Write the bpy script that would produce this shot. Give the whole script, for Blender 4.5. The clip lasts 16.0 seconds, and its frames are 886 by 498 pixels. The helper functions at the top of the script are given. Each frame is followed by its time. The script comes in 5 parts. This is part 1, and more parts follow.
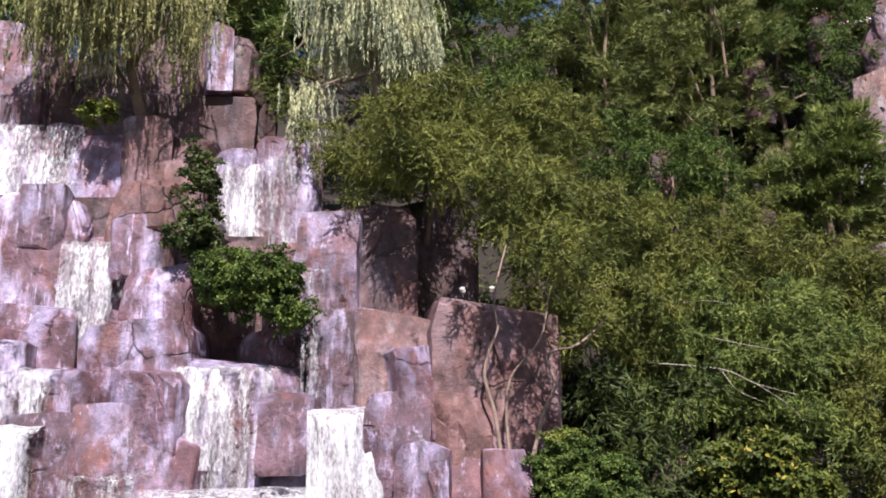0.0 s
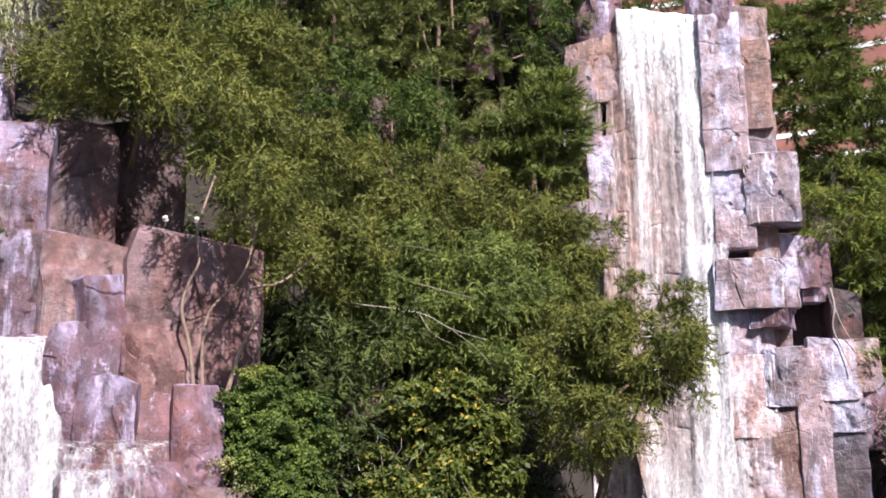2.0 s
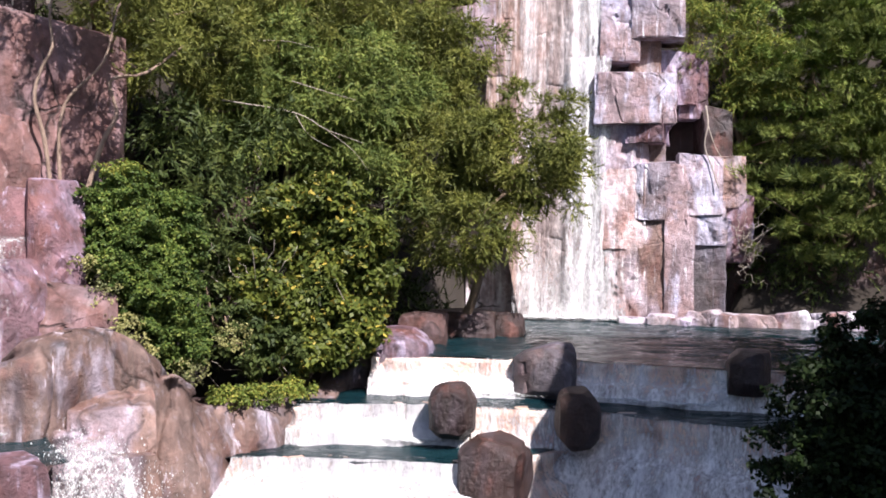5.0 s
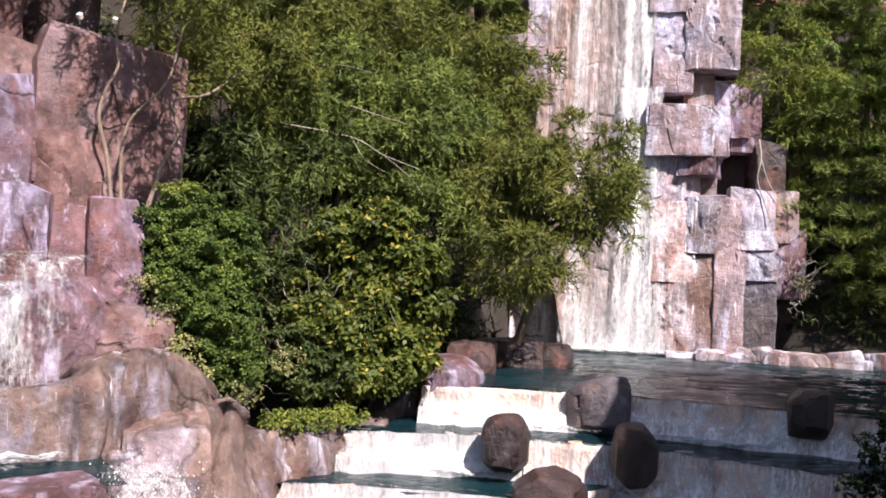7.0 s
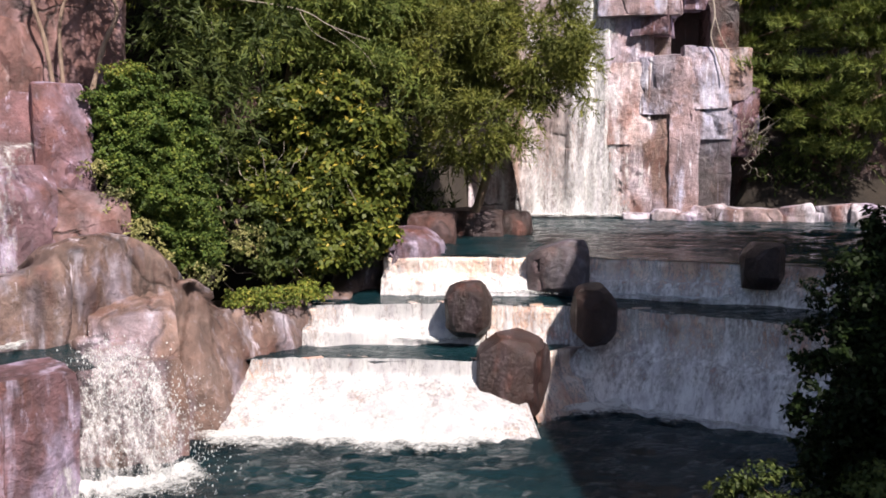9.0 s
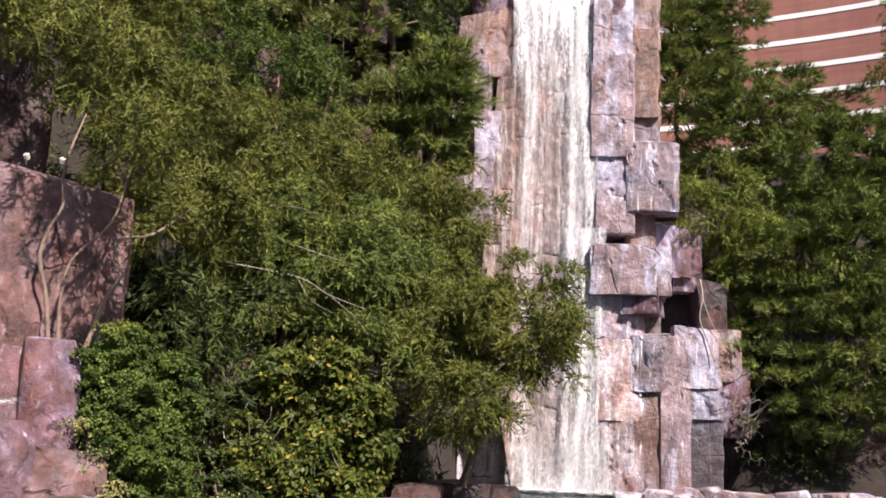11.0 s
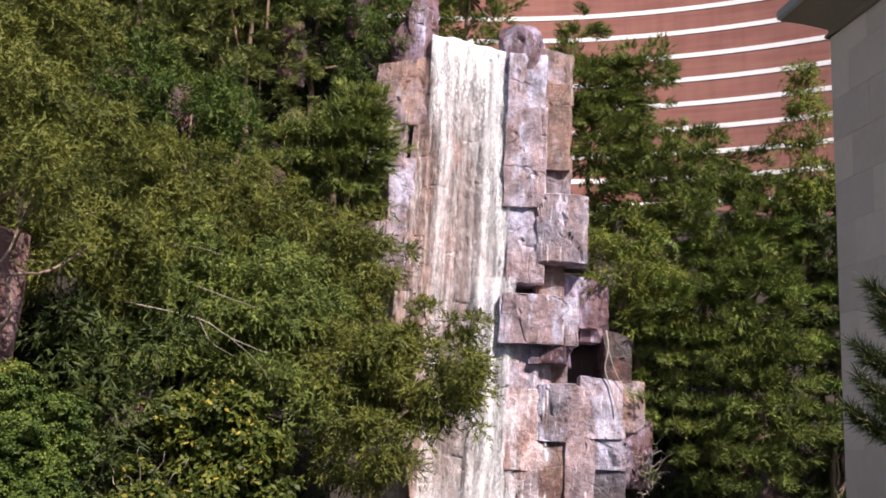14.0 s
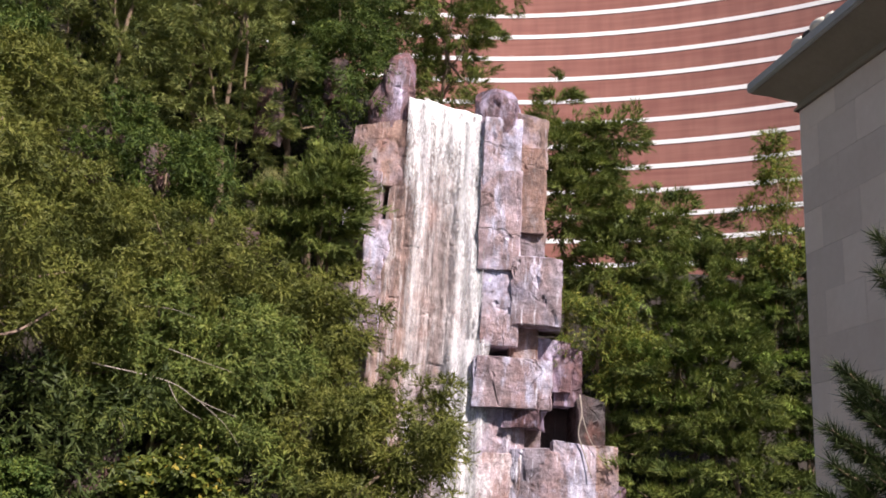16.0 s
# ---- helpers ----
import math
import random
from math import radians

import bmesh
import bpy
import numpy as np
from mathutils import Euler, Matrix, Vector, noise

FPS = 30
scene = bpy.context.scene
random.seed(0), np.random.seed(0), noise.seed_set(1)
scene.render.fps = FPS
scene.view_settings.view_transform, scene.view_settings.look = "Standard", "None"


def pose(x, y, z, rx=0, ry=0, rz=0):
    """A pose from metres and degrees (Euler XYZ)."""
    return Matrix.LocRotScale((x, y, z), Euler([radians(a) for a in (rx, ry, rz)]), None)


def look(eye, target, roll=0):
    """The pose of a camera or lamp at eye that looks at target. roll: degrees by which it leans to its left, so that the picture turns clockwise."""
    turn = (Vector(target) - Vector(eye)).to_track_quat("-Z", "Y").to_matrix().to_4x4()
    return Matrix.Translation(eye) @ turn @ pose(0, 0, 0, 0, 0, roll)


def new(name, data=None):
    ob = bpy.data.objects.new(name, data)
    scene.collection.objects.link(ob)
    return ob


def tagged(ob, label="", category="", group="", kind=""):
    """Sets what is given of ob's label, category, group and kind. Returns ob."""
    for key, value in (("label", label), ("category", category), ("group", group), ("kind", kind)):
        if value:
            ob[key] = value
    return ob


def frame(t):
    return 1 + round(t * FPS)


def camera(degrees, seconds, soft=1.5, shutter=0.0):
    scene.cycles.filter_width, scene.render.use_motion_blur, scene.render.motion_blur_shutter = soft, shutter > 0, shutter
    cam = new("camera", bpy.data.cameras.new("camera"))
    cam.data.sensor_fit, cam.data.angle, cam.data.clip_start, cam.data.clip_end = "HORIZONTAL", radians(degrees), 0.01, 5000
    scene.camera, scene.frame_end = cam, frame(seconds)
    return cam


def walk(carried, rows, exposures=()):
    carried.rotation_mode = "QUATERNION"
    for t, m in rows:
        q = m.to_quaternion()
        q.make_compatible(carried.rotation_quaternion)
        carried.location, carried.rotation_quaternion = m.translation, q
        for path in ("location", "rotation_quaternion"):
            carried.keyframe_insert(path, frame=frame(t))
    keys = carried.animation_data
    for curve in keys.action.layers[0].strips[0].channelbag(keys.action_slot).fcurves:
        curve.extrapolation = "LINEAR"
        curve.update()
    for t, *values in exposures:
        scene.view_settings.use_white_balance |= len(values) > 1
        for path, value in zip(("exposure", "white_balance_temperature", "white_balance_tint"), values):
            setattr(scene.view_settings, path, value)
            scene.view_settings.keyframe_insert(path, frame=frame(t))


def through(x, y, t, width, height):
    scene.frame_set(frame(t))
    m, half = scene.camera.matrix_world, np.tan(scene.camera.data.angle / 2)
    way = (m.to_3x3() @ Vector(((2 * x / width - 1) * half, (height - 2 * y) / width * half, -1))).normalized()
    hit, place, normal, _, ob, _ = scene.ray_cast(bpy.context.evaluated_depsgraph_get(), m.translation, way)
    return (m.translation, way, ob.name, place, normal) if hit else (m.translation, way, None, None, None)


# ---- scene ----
# ---- camera ----
cam = camera(49.45, 16.0, soft=1.75)
ROWS = [
    (0.0, 0.000, 0.000, 2.000, 104.862, 1.088, 32.794),
    (0.5, -0.070, 0.059, 2.016, 103.941, 0.827, 29.884),
    (1.0, -0.064, 0.159, 2.101, 103.457, 1.007, 25.340),
    (1.5, 0.009, 0.228, 2.084, 102.518, 0.903, 20.342),
    (2.0, 0.192, 0.232, 2.083, 100.731, 0.559, 15.971),
    (2.5, 0.245, 0.251, 2.078, 98.381, 0.848, 12.737),
    (3.0, 0.277, 0.279, 2.031, 96.047, 0.506, 11.059),
    (3.5, 0.319, 0.266, 1.966, 90.247, -0.651, 12.018),
    (4.0, 0.377, 0.391, 1.938, 89.436, 0.850, 10.212),
    (6.5, -0.398, 0.801, 2.035, 90.680, -2.683, 6.595),
    (7.0, -0.358, 0.734, 2.015, 91.047, -2.240, 10.364),
    (7.5, -0.236, 0.683, 1.918, 89.139, -2.187, 12.022),
    (8.0, -0.293, 0.747, 1.899, 84.557, -1.546, 7.281),
    (8.5, -0.364, 0.735, 1.977, 83.013, -0.820, 7.848),
    (9.0, -0.314, 0.720, 1.967, 83.598, 0.395, 7.880),
    (9.5, -0.317, 0.730, 2.123, 84.766, -0.652, 7.701),
    (10.0, -0.294, 0.735, 2.109, 91.233, -1.761, 7.484),
    (12.5, -0.124, 0.648, 2.207, 101.240, -2.109, 7.687),
    (13.0, -0.062, 0.664, 2.228, 101.227, -1.634, 6.367),
    (13.5, -0.009, 0.683, 2.271, 102.304, -2.384, 4.708),
    (14.0, 0.037, 0.697, 2.166, 101.987, -2.942, 2.605),
    (14.5, 0.052, 0.757, 2.271, 102.778, -2.613, 0.835),
    (15.0, 0.051, 0.734, 2.292, 103.816, -2.611, 0.008),
    (15.5, 0.048, 0.725, 2.299, 105.104, -2.923, 0.261),
    (16.0, 0.043, 0.697, 2.301, 105.453, -3.289, 0.975),
]
walk(cam, [(t, pose(x, y, z, rx, ry, rz)) for t, x, y, z, rx, ry, rz in ROWS],
     exposures=[(0.0, 0.92, 6050, 20), (1.5, 1.10, 6100, 20), (3.5, 1.15, 6150, 19), (7.0, 1.08, 6400, 18), (8.0, 0.92, 6600, 17), (9.0, 0.80, 6650, 17), (10.2, 0.88, 6600, 18), (12.5, 0.84, 6550, 20), (16.0, 0.80, 6550, 20)])

# ---- world and sun ----
TO_SUN = Vector((0.608, -0.725, 1.0)).normalized()
world = bpy.data.worlds.new("sky")
scene.world = world
world.use_nodes = True
wn = world.node_tree
sky = wn.nodes.new("ShaderNodeTexSky")
sky.sky_type = "NISHITA"
sky.sun_disc = False
sky.sun_elevation = math.asin(TO_SUN.z)
sky.sun_rotation = math.atan2(TO_SUN.x, TO_SUN.y)
wn.links.new(sky.outputs[0], wn.nodes["Background"].inputs[0])
wn.nodes["Background"].inputs[1].default_value = 0.066
sun_data = bpy.data.lights.new("sun", "SUN")
sun_data.energy = 5.0
sun_data.angle = radians(0.5)
sun_data.color = (1.0, 0.93, 0.84)
sun = new("sun", sun_data)
sun.matrix_world = look(TO_SUN * 60, (0, 0, 0))


# ---- materials ----
def material(name):
    m = bpy.data.materials.new(name)
    m.use_nodes = True
    return m, m.node_tree.nodes, m.node_tree.links, m.node_tree.nodes["Principled BSDF"]


def noise_node(n, l, scale=(1, 1, 1), detail=6, rough=0.6, size=1.0):
    geo = n.new("ShaderNodeNewGeometry")
    mp = n.new("ShaderNodeMapping")
    mp.inputs["Scale"].default_value = scale
    nz = n.new("ShaderNodeTexNoise")
    nz.inputs["Scale"].default_value = size
    nz.inputs["Detail"].default_value = detail
    nz.inputs["Roughness"].default_value = rough
    l.new(geo.outputs["Position"], mp.inputs["Vector"])
    l.new(mp.outputs[0], nz.inputs["Vector"])
    return nz.outputs["Fac"]


def ramp(n, l, fac, stops):
    r = n.new("ShaderNodeValToRGB")
    el = r.color_ramp.elements
    while len(el) < len(stops):
        el.new(0.5)
    for e, (p, c) in zip(el, stops):
        e.position = p
        e.color = c if len(c) == 4 else (*c, 1)
    l.new(fac, r.inputs[0])
    return r.outputs[0]


def mix(n, l, fac, a, b, blend="MIX"):
    m = n.new("ShaderNodeMix")
    m.data_type = "RGBA"
    m.blend_type = blend
    for sock, v in ((m.inputs[0], fac), (m.inputs[6], a), (m.inputs[7], b)):
        if isinstance(v, (int, float)):
            sock.default_value = v
        elif isinstance(v, tuple):
            sock.default_value = (*v, 1) if len(v) == 3 else v
        else:
            l.new(v, sock)
    return m.outputs[2]


def bump(n, l, bsdf, height, strength=0.5, distance=0.05):
    b = n.new("ShaderNodeBump")
    b.inputs["Strength"].default_value = strength
    b.inputs["Distance"].default_value = distance
    l.new(height, b.inputs["Height"])
    l.new(b.outputs[0], bsdf.inputs["Normal"])


def rock_material(name, base, base2, pale, streak, rough=0.75, crack=0.4, washed=(0.285, 0.24, 0.345), stain=0.75, rusty=0.8, flecks=0.6):
    """Tinted cement rock: soft broad tints, rust, lavender wash, cracks, and pale mineral drips that run down."""
    m, n, l, p = material(name)
    broad = noise_node(n, l, (1, 1, 1), 3, 0.5, 0.9)
    fine = noise_node(n, l, (1, 1, 1), 8, 0.7, 6)
    grit = noise_node(n, l, (1, 1, 1), 4, 0.7, 38)
    run = noise_node(n, l, (2.0, 2.0, 0.55), 5, 0.62, 1.0)
    run2 = noise_node(n, l, (9, 9, 0.7), 5, 0.65, 1.0)
    where = noise_node(n, l, (1, 1, 0.7), 2, 0.5, 0.8)
    info = n.new("ShaderNodeObjectInfo")
    col = mix(n, l, ramp(n, l, broad, [(0.40, (0, 0, 0)), (0.60, (1, 1, 1))]), base, base2)
    wash = ramp(n, l, noise_node(n, l, (1.2, 1.2, 0.7), 4, 0.6, 1.1), [(0.5, (0, 0, 0)), (0.62, (0.8, 0.8, 0.8))])
    col = mix(n, l, wash, col, washed)
    rust = ramp(n, l, noise_node(n, l, (1.5, 1.5, 0.7), 5, 0.6, 1.3), [(0.54, (0, 0, 0)), (0.66, (rusty, rusty, rusty))])
    col = mix(n, l, rust, col, (0.15, 0.062, 0.05))
    # each block keeps its own tone and leans towards brown or lavender
    tint = n.new("ShaderNodeMapRange")
    tint.inputs[3].default_value, tint.inputs[4].default_value = 0.74, 1.2
    l.new(info.outputs["Random"], tint.inputs[0])
    col = mix(n, l, 1.0, col, tint.outputs[0], "MULTIPLY")
    turn = n.new("ShaderNodeMath")
    turn.operation = "MULTIPLY"
    turn.inputs[1].default_value = 7.3
    l.new(info.outputs["Random"], turn.inputs[0])
    part_of = n.new("ShaderNodeMath")
    part_of.operation = "FRACT"
    l.new(turn.outputs[0], part_of.inputs[0])
    lean = ramp(n, l, part_of.outputs[0], [(0.4, (0, 0, 0)), (1.0, (0.6, 0.6, 0.6))])
    col = mix(n, l, lean, col, tuple(0.5 * (u + v) * w for u, v, w in zip(base, base2, (1.05, 0.84, 0.72))))
    dark = ramp(n, l, noise_node(n, l, (2.2, 2.2, 0.6), 5, 0.62, 0.9), [(0.54, (0, 0, 0)), (0.64, (stain, stain, stain))])
    col = mix(n, l, dark, col, (0.060, 0.040, 0.046))
    k = 0.60 - 0.15 * streak
    s1 = ramp(n, l, run, [(k, (0, 0, 0)), (k + 0.13, (0.9, 0.9, 0.9))])
    col = mix(n, l, s1, col, pale)
    # thin drips gather where water runs
    k2 = 0.64 - 0.12 * streak
    s2 = ramp(n, l, run2, [(k2, (0, 0, 0)), (k2 + 0.12, (0.9, 0.9, 0.9))])
    s2 = mix(n, l, 1.0, s2, ramp(n, l, where, [(0.44, (0, 0, 0)), (0.56, (1, 1, 1))]), "MULTIPLY")
    col = mix(n, l, s2, col, tuple(min(0.8, c * 1.4) for c in pale))
    fleck = ramp(n, l, noise_node(n, l, (1, 1, 0.6), 6, 0.75, 4.5), [(0.58, (0, 0, 0)), (0.68, (flecks, flecks, flecks))])
    col = mix(n, l, fleck, col, pale)
    # cracks: wavering cell borders, longer than they are tall
    geo = n.new("ShaderNodeNewGeometry")
    warp = n.new("ShaderNodeTexNoise")
    warp.inputs["Scale"].default_value = 1.3
    warp.inputs["Detail"].default_value = 5
    add = n.new("ShaderNodeVectorMath")
    add.operation = "MULTIPLY_ADD"
    add.inputs[1].default_value = (0.6, 0.6, 0.6)
    l.new(geo.outputs["Position"], warp.inputs["Vector"])
    l.new(warp.outputs["Color"], add.inputs[0])
    l.new(geo.outputs["Position"], add.inputs[2])
    vor = n.new("ShaderNodeTexVoronoi")
    vor.feature = "DISTANCE_TO_EDGE"
    vor.inputs["Scale"].default_value = 0.62
    l.new(add.outputs[0], vor.inputs["Vector"])
    edge0 = ramp(n, l, vor.outputs["Distance"], [(0.0, (0, 0, 0)), (0.020, (1, 1, 1))])
    some = ramp(n, l, noise_node(n, l, (1, 1, 1), 2, 0.5, 0.7), [(0.50, (1, 1, 1)), (0.55, (0, 0, 0))])
    edge = mix(n, l, 1.0, edge0, some, "LIGHTEN")
    col = mix(n, l, 1.0, col, mix(n, l, min(1.0, 1.5 * crack), (1, 1, 1), edge), "MULTIPLY")
    mottle = noise_node(n, l, (1, 1, 0.8), 6, 0.66, 2.4)
    col = mix(n, l, 0.55, col, ramp(n, l, mottle, [(0.36, (0.16, 0.16, 0.16)), (0.64, (0.86, 0.85, 0.84))]), "OVERLAY")
    col = mix(n, l, 0.42, col, ramp(n, l, fine, [(0.32, (0.15, 0.15, 0.15)), (0.68, (0.88, 0.88, 0.88))]), "OVERLAY")
    l.new(col, p.inputs["Base Color"])
    p.inputs["Roughness"].default_value = rough
    hgt = mix(n, l, 0.5, mix(n, l, 0.12, fine, grit), mix(n, l, 1 - 0.6 * crack, edge, mottle))
    bump(n, l, p, hgt, 1.0, 0.13)
    return m


ROCKS = {
    "wet": rock_material("wet_rock", (0.087, 0.039, 0.048), (0.160, 0.097, 0.128), (0.431, 0.373, 0.518), 0.5, 0.45, 0.5, (0.296, 0.259, 0.376), 0.85),
    "fall": rock_material("streaked_fall_rock", (0.337, 0.216, 0.205), (0.510, 0.419, 0.429), (0.790, 0.733, 0.778), 0.66, 0.5, 0.6, (0.422, 0.370, 0.431), 0.7),
    "column": rock_material("lavender_column_rock", (0.238, 0.168, 0.175), (0.308, 0.265, 0.314), (0.501, 0.501, 0.645), 0.6, 0.5, 0.35, (0.36, 0.36, 0.50), 0.45, 0.5, 0.35),
    "bank": rock_material("bank_rock", (0.150, 0.092, 0.076), (0.225, 0.155, 0.135), (0.40, 0.37, 0.43), 0.25, 0.6, 0.35, (0.27, 0.235, 0.29), 0.6, 0.6, 0.4),
    "mid": rock_material("stained_rock", (0.107, 0.055, 0.063), (0.168, 0.099, 0.121), (0.384, 0.344, 0.466), 0.38, 0.6, 0.15),
    "dry": rock_material("dry_rock", (0.064, 0.036, 0.034), (0.092, 0.053, 0.050), (0.183, 0.144, 0.162), -0.1, washed=(0.155, 0.115, 0.129)),
    "red": rock_material("red_brown_rock", (0.101, 0.051, 0.046), (0.163, 0.096, 0.091), (0.242, 0.202, 0.207), 0.12, 0.7, 0.6, (0.24, 0.165, 0.18), 0.5, 0.5, 0.3),
    "brown": rock_material("tan_column_rock", (0.180, 0.113, 0.095), (0.260, 0.175, 0.149), (0.405, 0.370, 0.396), 0.2, 0.6, 0.3, (0.30, 0.25, 0.30), 0.5, 0.6, 0.4),
    # Dark grey for a wall block in painted shadow; the wedge boulder shares it.
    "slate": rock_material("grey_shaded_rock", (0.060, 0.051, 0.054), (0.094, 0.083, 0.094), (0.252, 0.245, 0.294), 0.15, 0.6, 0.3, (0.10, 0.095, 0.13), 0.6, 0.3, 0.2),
    # Boulder brown, near black; also stands in for shade in hollow and recess.
    "dark": rock_material("boulder_and_shade_rock", (0.019, 0.008, 0.007), (0.034, 0.017, 0.013), (0.071, 0.057, 0.065), 0.05, 0.5, 0.3, (0.052, 0.040, 0.044), 0.7, 0.6, 0.15),
    "pale": rock_material("pale_rim_rock", (0.216, 0.169, 0.180), (0.294, 0.256, 0.273), (0.492, 0.465, 0.524), 0.7),
}


def falling_water(name, cover, white=0.8, fade=0.0, edge=0.16, dull=0.55, wide=5.0):
    """A broken sheet of white water: runs of foam with clear gaps between."""
    m, n, l, p = material(name)
    run = noise_node(n, l, (wide, wide, 0.12 * wide), 7, 0.65, 1.0)
    spray = noise_node(n, l, (1, 1, 0.4), 6, 0.75, 20)
    f1 = mix(n, l, 0.5, run, spray)
    if fade:
        # thinner towards its foot
        tc = n.new("ShaderNodeTexCoord")
        sep = n.new("ShaderNodeSeparateXYZ")
        l.new(tc.outputs["Generated"], sep.inputs[0])
        thin = n.new("ShaderNodeMath")
        thin.operation = "MULTIPLY_ADD"
        thin.inputs[1].default_value, thin.inputs[2].default_value = fade, -0.6 * fade
        l.new(sep.outputs["Z"], thin.inputs[0])
        both = n.new("ShaderNodeMath")
        l.new(f1, both.inputs[0])
        l.new(thin.outputs[0], both.inputs[1])
        f1 = both.outputs[0]
    if edge:
        # ragged, thinner sides
        tc2 = n.new("ShaderNodeTexCoord")
        sp2 = n.new("ShaderNodeSeparateXYZ")
        l.new(tc2.outputs["Generated"], sp2.inputs[0])
        side = n.new("ShaderNodeMapRange")
        l.new(sp2.outputs["X"], side.inputs[0])
        tent = n.new("ShaderNodeMath")
        tent.operation = "PINGPONG"
        tent.inputs[1].default_value = 0.5
        l.new(side.outputs[0], tent.inputs[0])
        cut = n.new("ShaderNodeMapRange")
        cut.inputs[1].default_value, cut.inputs[2].default_value = 0.0, 0.2
        cut.inputs[3].default_value, cut.inputs[4].default_value = -edge, 0.0
        l.new(tent.outputs[0], cut.inputs[0])
        both2 = n.new("ShaderNodeMath")
        l.new(f1, both2.inputs[0])
        l.new(cut.outputs[0], both2.inputs[1])
        f1 = both2.outputs[0]
    k = 0.5 - (cover - 0.5) * 0.3
    a = ramp(n, l, f1, [(k - 0.09, (0, 0, 0)), (k + 0.11, (1, 1, 1))])
    shade = ramp(n, l, noise_node(n, l, (7, 7, 0.9), 6, 0.7, 1.0), [(0.36, (white * dull, white * dull * 0.97, white * dull * 1.03)), (0.58, (white, white, white))])
    l.new(shade, p.inputs["Base Color"])
    p.inputs["Roughness"].default_value = 0.35
    p.inputs["Subsurface Weight"].default_value = 0.0
    bump(n, l, p, f1, 0.5, 0.05)
    l.new(a, p.inputs["Alpha"])
    return m


FALL = falling_water("falling_water", 0.44, 0.6)
FALL_SHEET = falling_water("white_sheet_of_water", 0.44, 0.62, -0.1, 0.16, 0.6, 4.0)
FALL_THICK = falling_water("thick_white_water", 0.9, 0.5, -0.1, 0.1, 0.75, 3.0)
FALL_HEAVY = falling_water("heavy_white_water", 0.72, 0.5, 0.0, 0.2, 0.78, 3.0)
FALL_THIN = falling_water("thin_film_of_water", 0.30, 0.56)
FALL_WEIR = falling_water("weir_white_water", 0.46, 0.8, -0.26, 0.0, 0.8)
FALL_HALF = falling_water("broken_film_of_water", 0.62, 0.85, -0.2, 0.0)
FALL_MAIN = falling_water("bright_high_water", 0.56, 0.78, 0.0, 0.14, 0.82)
FALL_VEIL = falling_water("veil_of_water", 0.26, 0.8, 0.0, 0.1, 0.85, 2.2)
FALL_FOOT = falling_water("white_water_at_the_foot", 0.16, 0.66, -0.3, 0.16, 0.85, 2.6)
FALL_FADE = falling_water("fading_white_water", 0.58, 0.84, 0.26, 0.06, 0.8, 6.0)


def pool_water(name, deep, crest, rough=0.04, ior=1.33):
    """Dark clear water over a dark bed, with a fine ripple over its modelled waves."""
    m, n, l, p = material(name)
    broad = ramp(n, l, noise_node(n, l, (0.5, 1.0, 1), 3, 0.6, 0.9), [(0.35, (0, 0, 0)), (0.65, (1, 1, 1))])
    l.new(mix(n, l, broad, deep, crest), p.inputs["Base Color"])
    p.inputs["Roughness"].default_value = rough
    p.inputs["IOR"].default_value = ior
    fine = noise_node(n, l, (0.6, 1.4, 1), 5, 0.65, 9.0)
    bump(n, l, p, fine, 0.9, 0.06)
    return m


POOL = pool_water("pool_water", (0.003, 0.013, 0.017), (0.006, 0.026, 0.032), 0.04, 1.24)
LAGOON = pool_water("lagoon_water", (0.003, 0.011, 0.015), (0.007, 0.025, 0.031))
SPRAY = falling_water("spray", 0.3, 0.58, 0.0, 0.2, 0.9)

foam_m, fn, fl, fp = material("foam")
fn_noise = mix(fn, fl, 0.5, noise_node(fn, fl, (1, 1, 1), 6, 0.7, 2.6), noise_node(fn, fl, (1, 1, 1), 6, 0.75, 14))
fade_n = fn.new("ShaderNodeAttribute")
fade_n.attribute_name = "fade"
thin_out = fn.new("ShaderNodeMath")
thin_out.operation = "MULTIPLY_ADD"
thin_out.inputs[1].default_value, thin_out.inputs[2].default_value = 0.34, -0.2
fl.new(fade_n.outputs["Fac"], thin_out.inputs[0])
both_f = fn.new("ShaderNodeMath")
fl.new(fn_noise, both_f.inputs[0])
fl.new(thin_out.outputs[0], both_f.inputs[1])
fa = ramp(fn, fl, both_f.outputs[0], [(0.43, (0, 0, 0)), (0.62, (1, 1, 1))])
fl.new(fa, fp.inputs["Alpha"])
fp.inputs["Base Color"].default_value = (0.52, 0.54, 0.54, 1)
fp.inputs["Roughness"].default_value = 0.5


def leaf_material(name, a, b, c, through=0.2, rough=0.55, common=0.6):
    m, n, l, p = material(name)
    geo = n.new("ShaderNodeNewGeometry")
    col = ramp(n, l, geo.outputs["Random Per Island"], [(0.0, a), (common, b), (1.0, c)])
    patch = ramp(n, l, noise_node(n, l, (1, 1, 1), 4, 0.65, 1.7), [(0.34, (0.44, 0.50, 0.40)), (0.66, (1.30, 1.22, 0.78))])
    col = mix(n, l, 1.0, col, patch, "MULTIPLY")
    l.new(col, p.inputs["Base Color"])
    p.inputs["Roughness"].default_value = rough
    p.inputs["Specular IOR Level"].default_value = 0.16
    tr = n.new("ShaderNodeBsdfTranslucent")
    l.new(col, tr.inputs[0])
    ms = n.new("ShaderNodeMixShader")
    ms.inputs[0].default_value = through
    l.new(p.outputs[0], ms.inputs[1])
    l.new(tr.outputs[0], ms.inputs[2])
    l.new(ms.outputs[0], n["Material Output"].inputs[0])
    return m


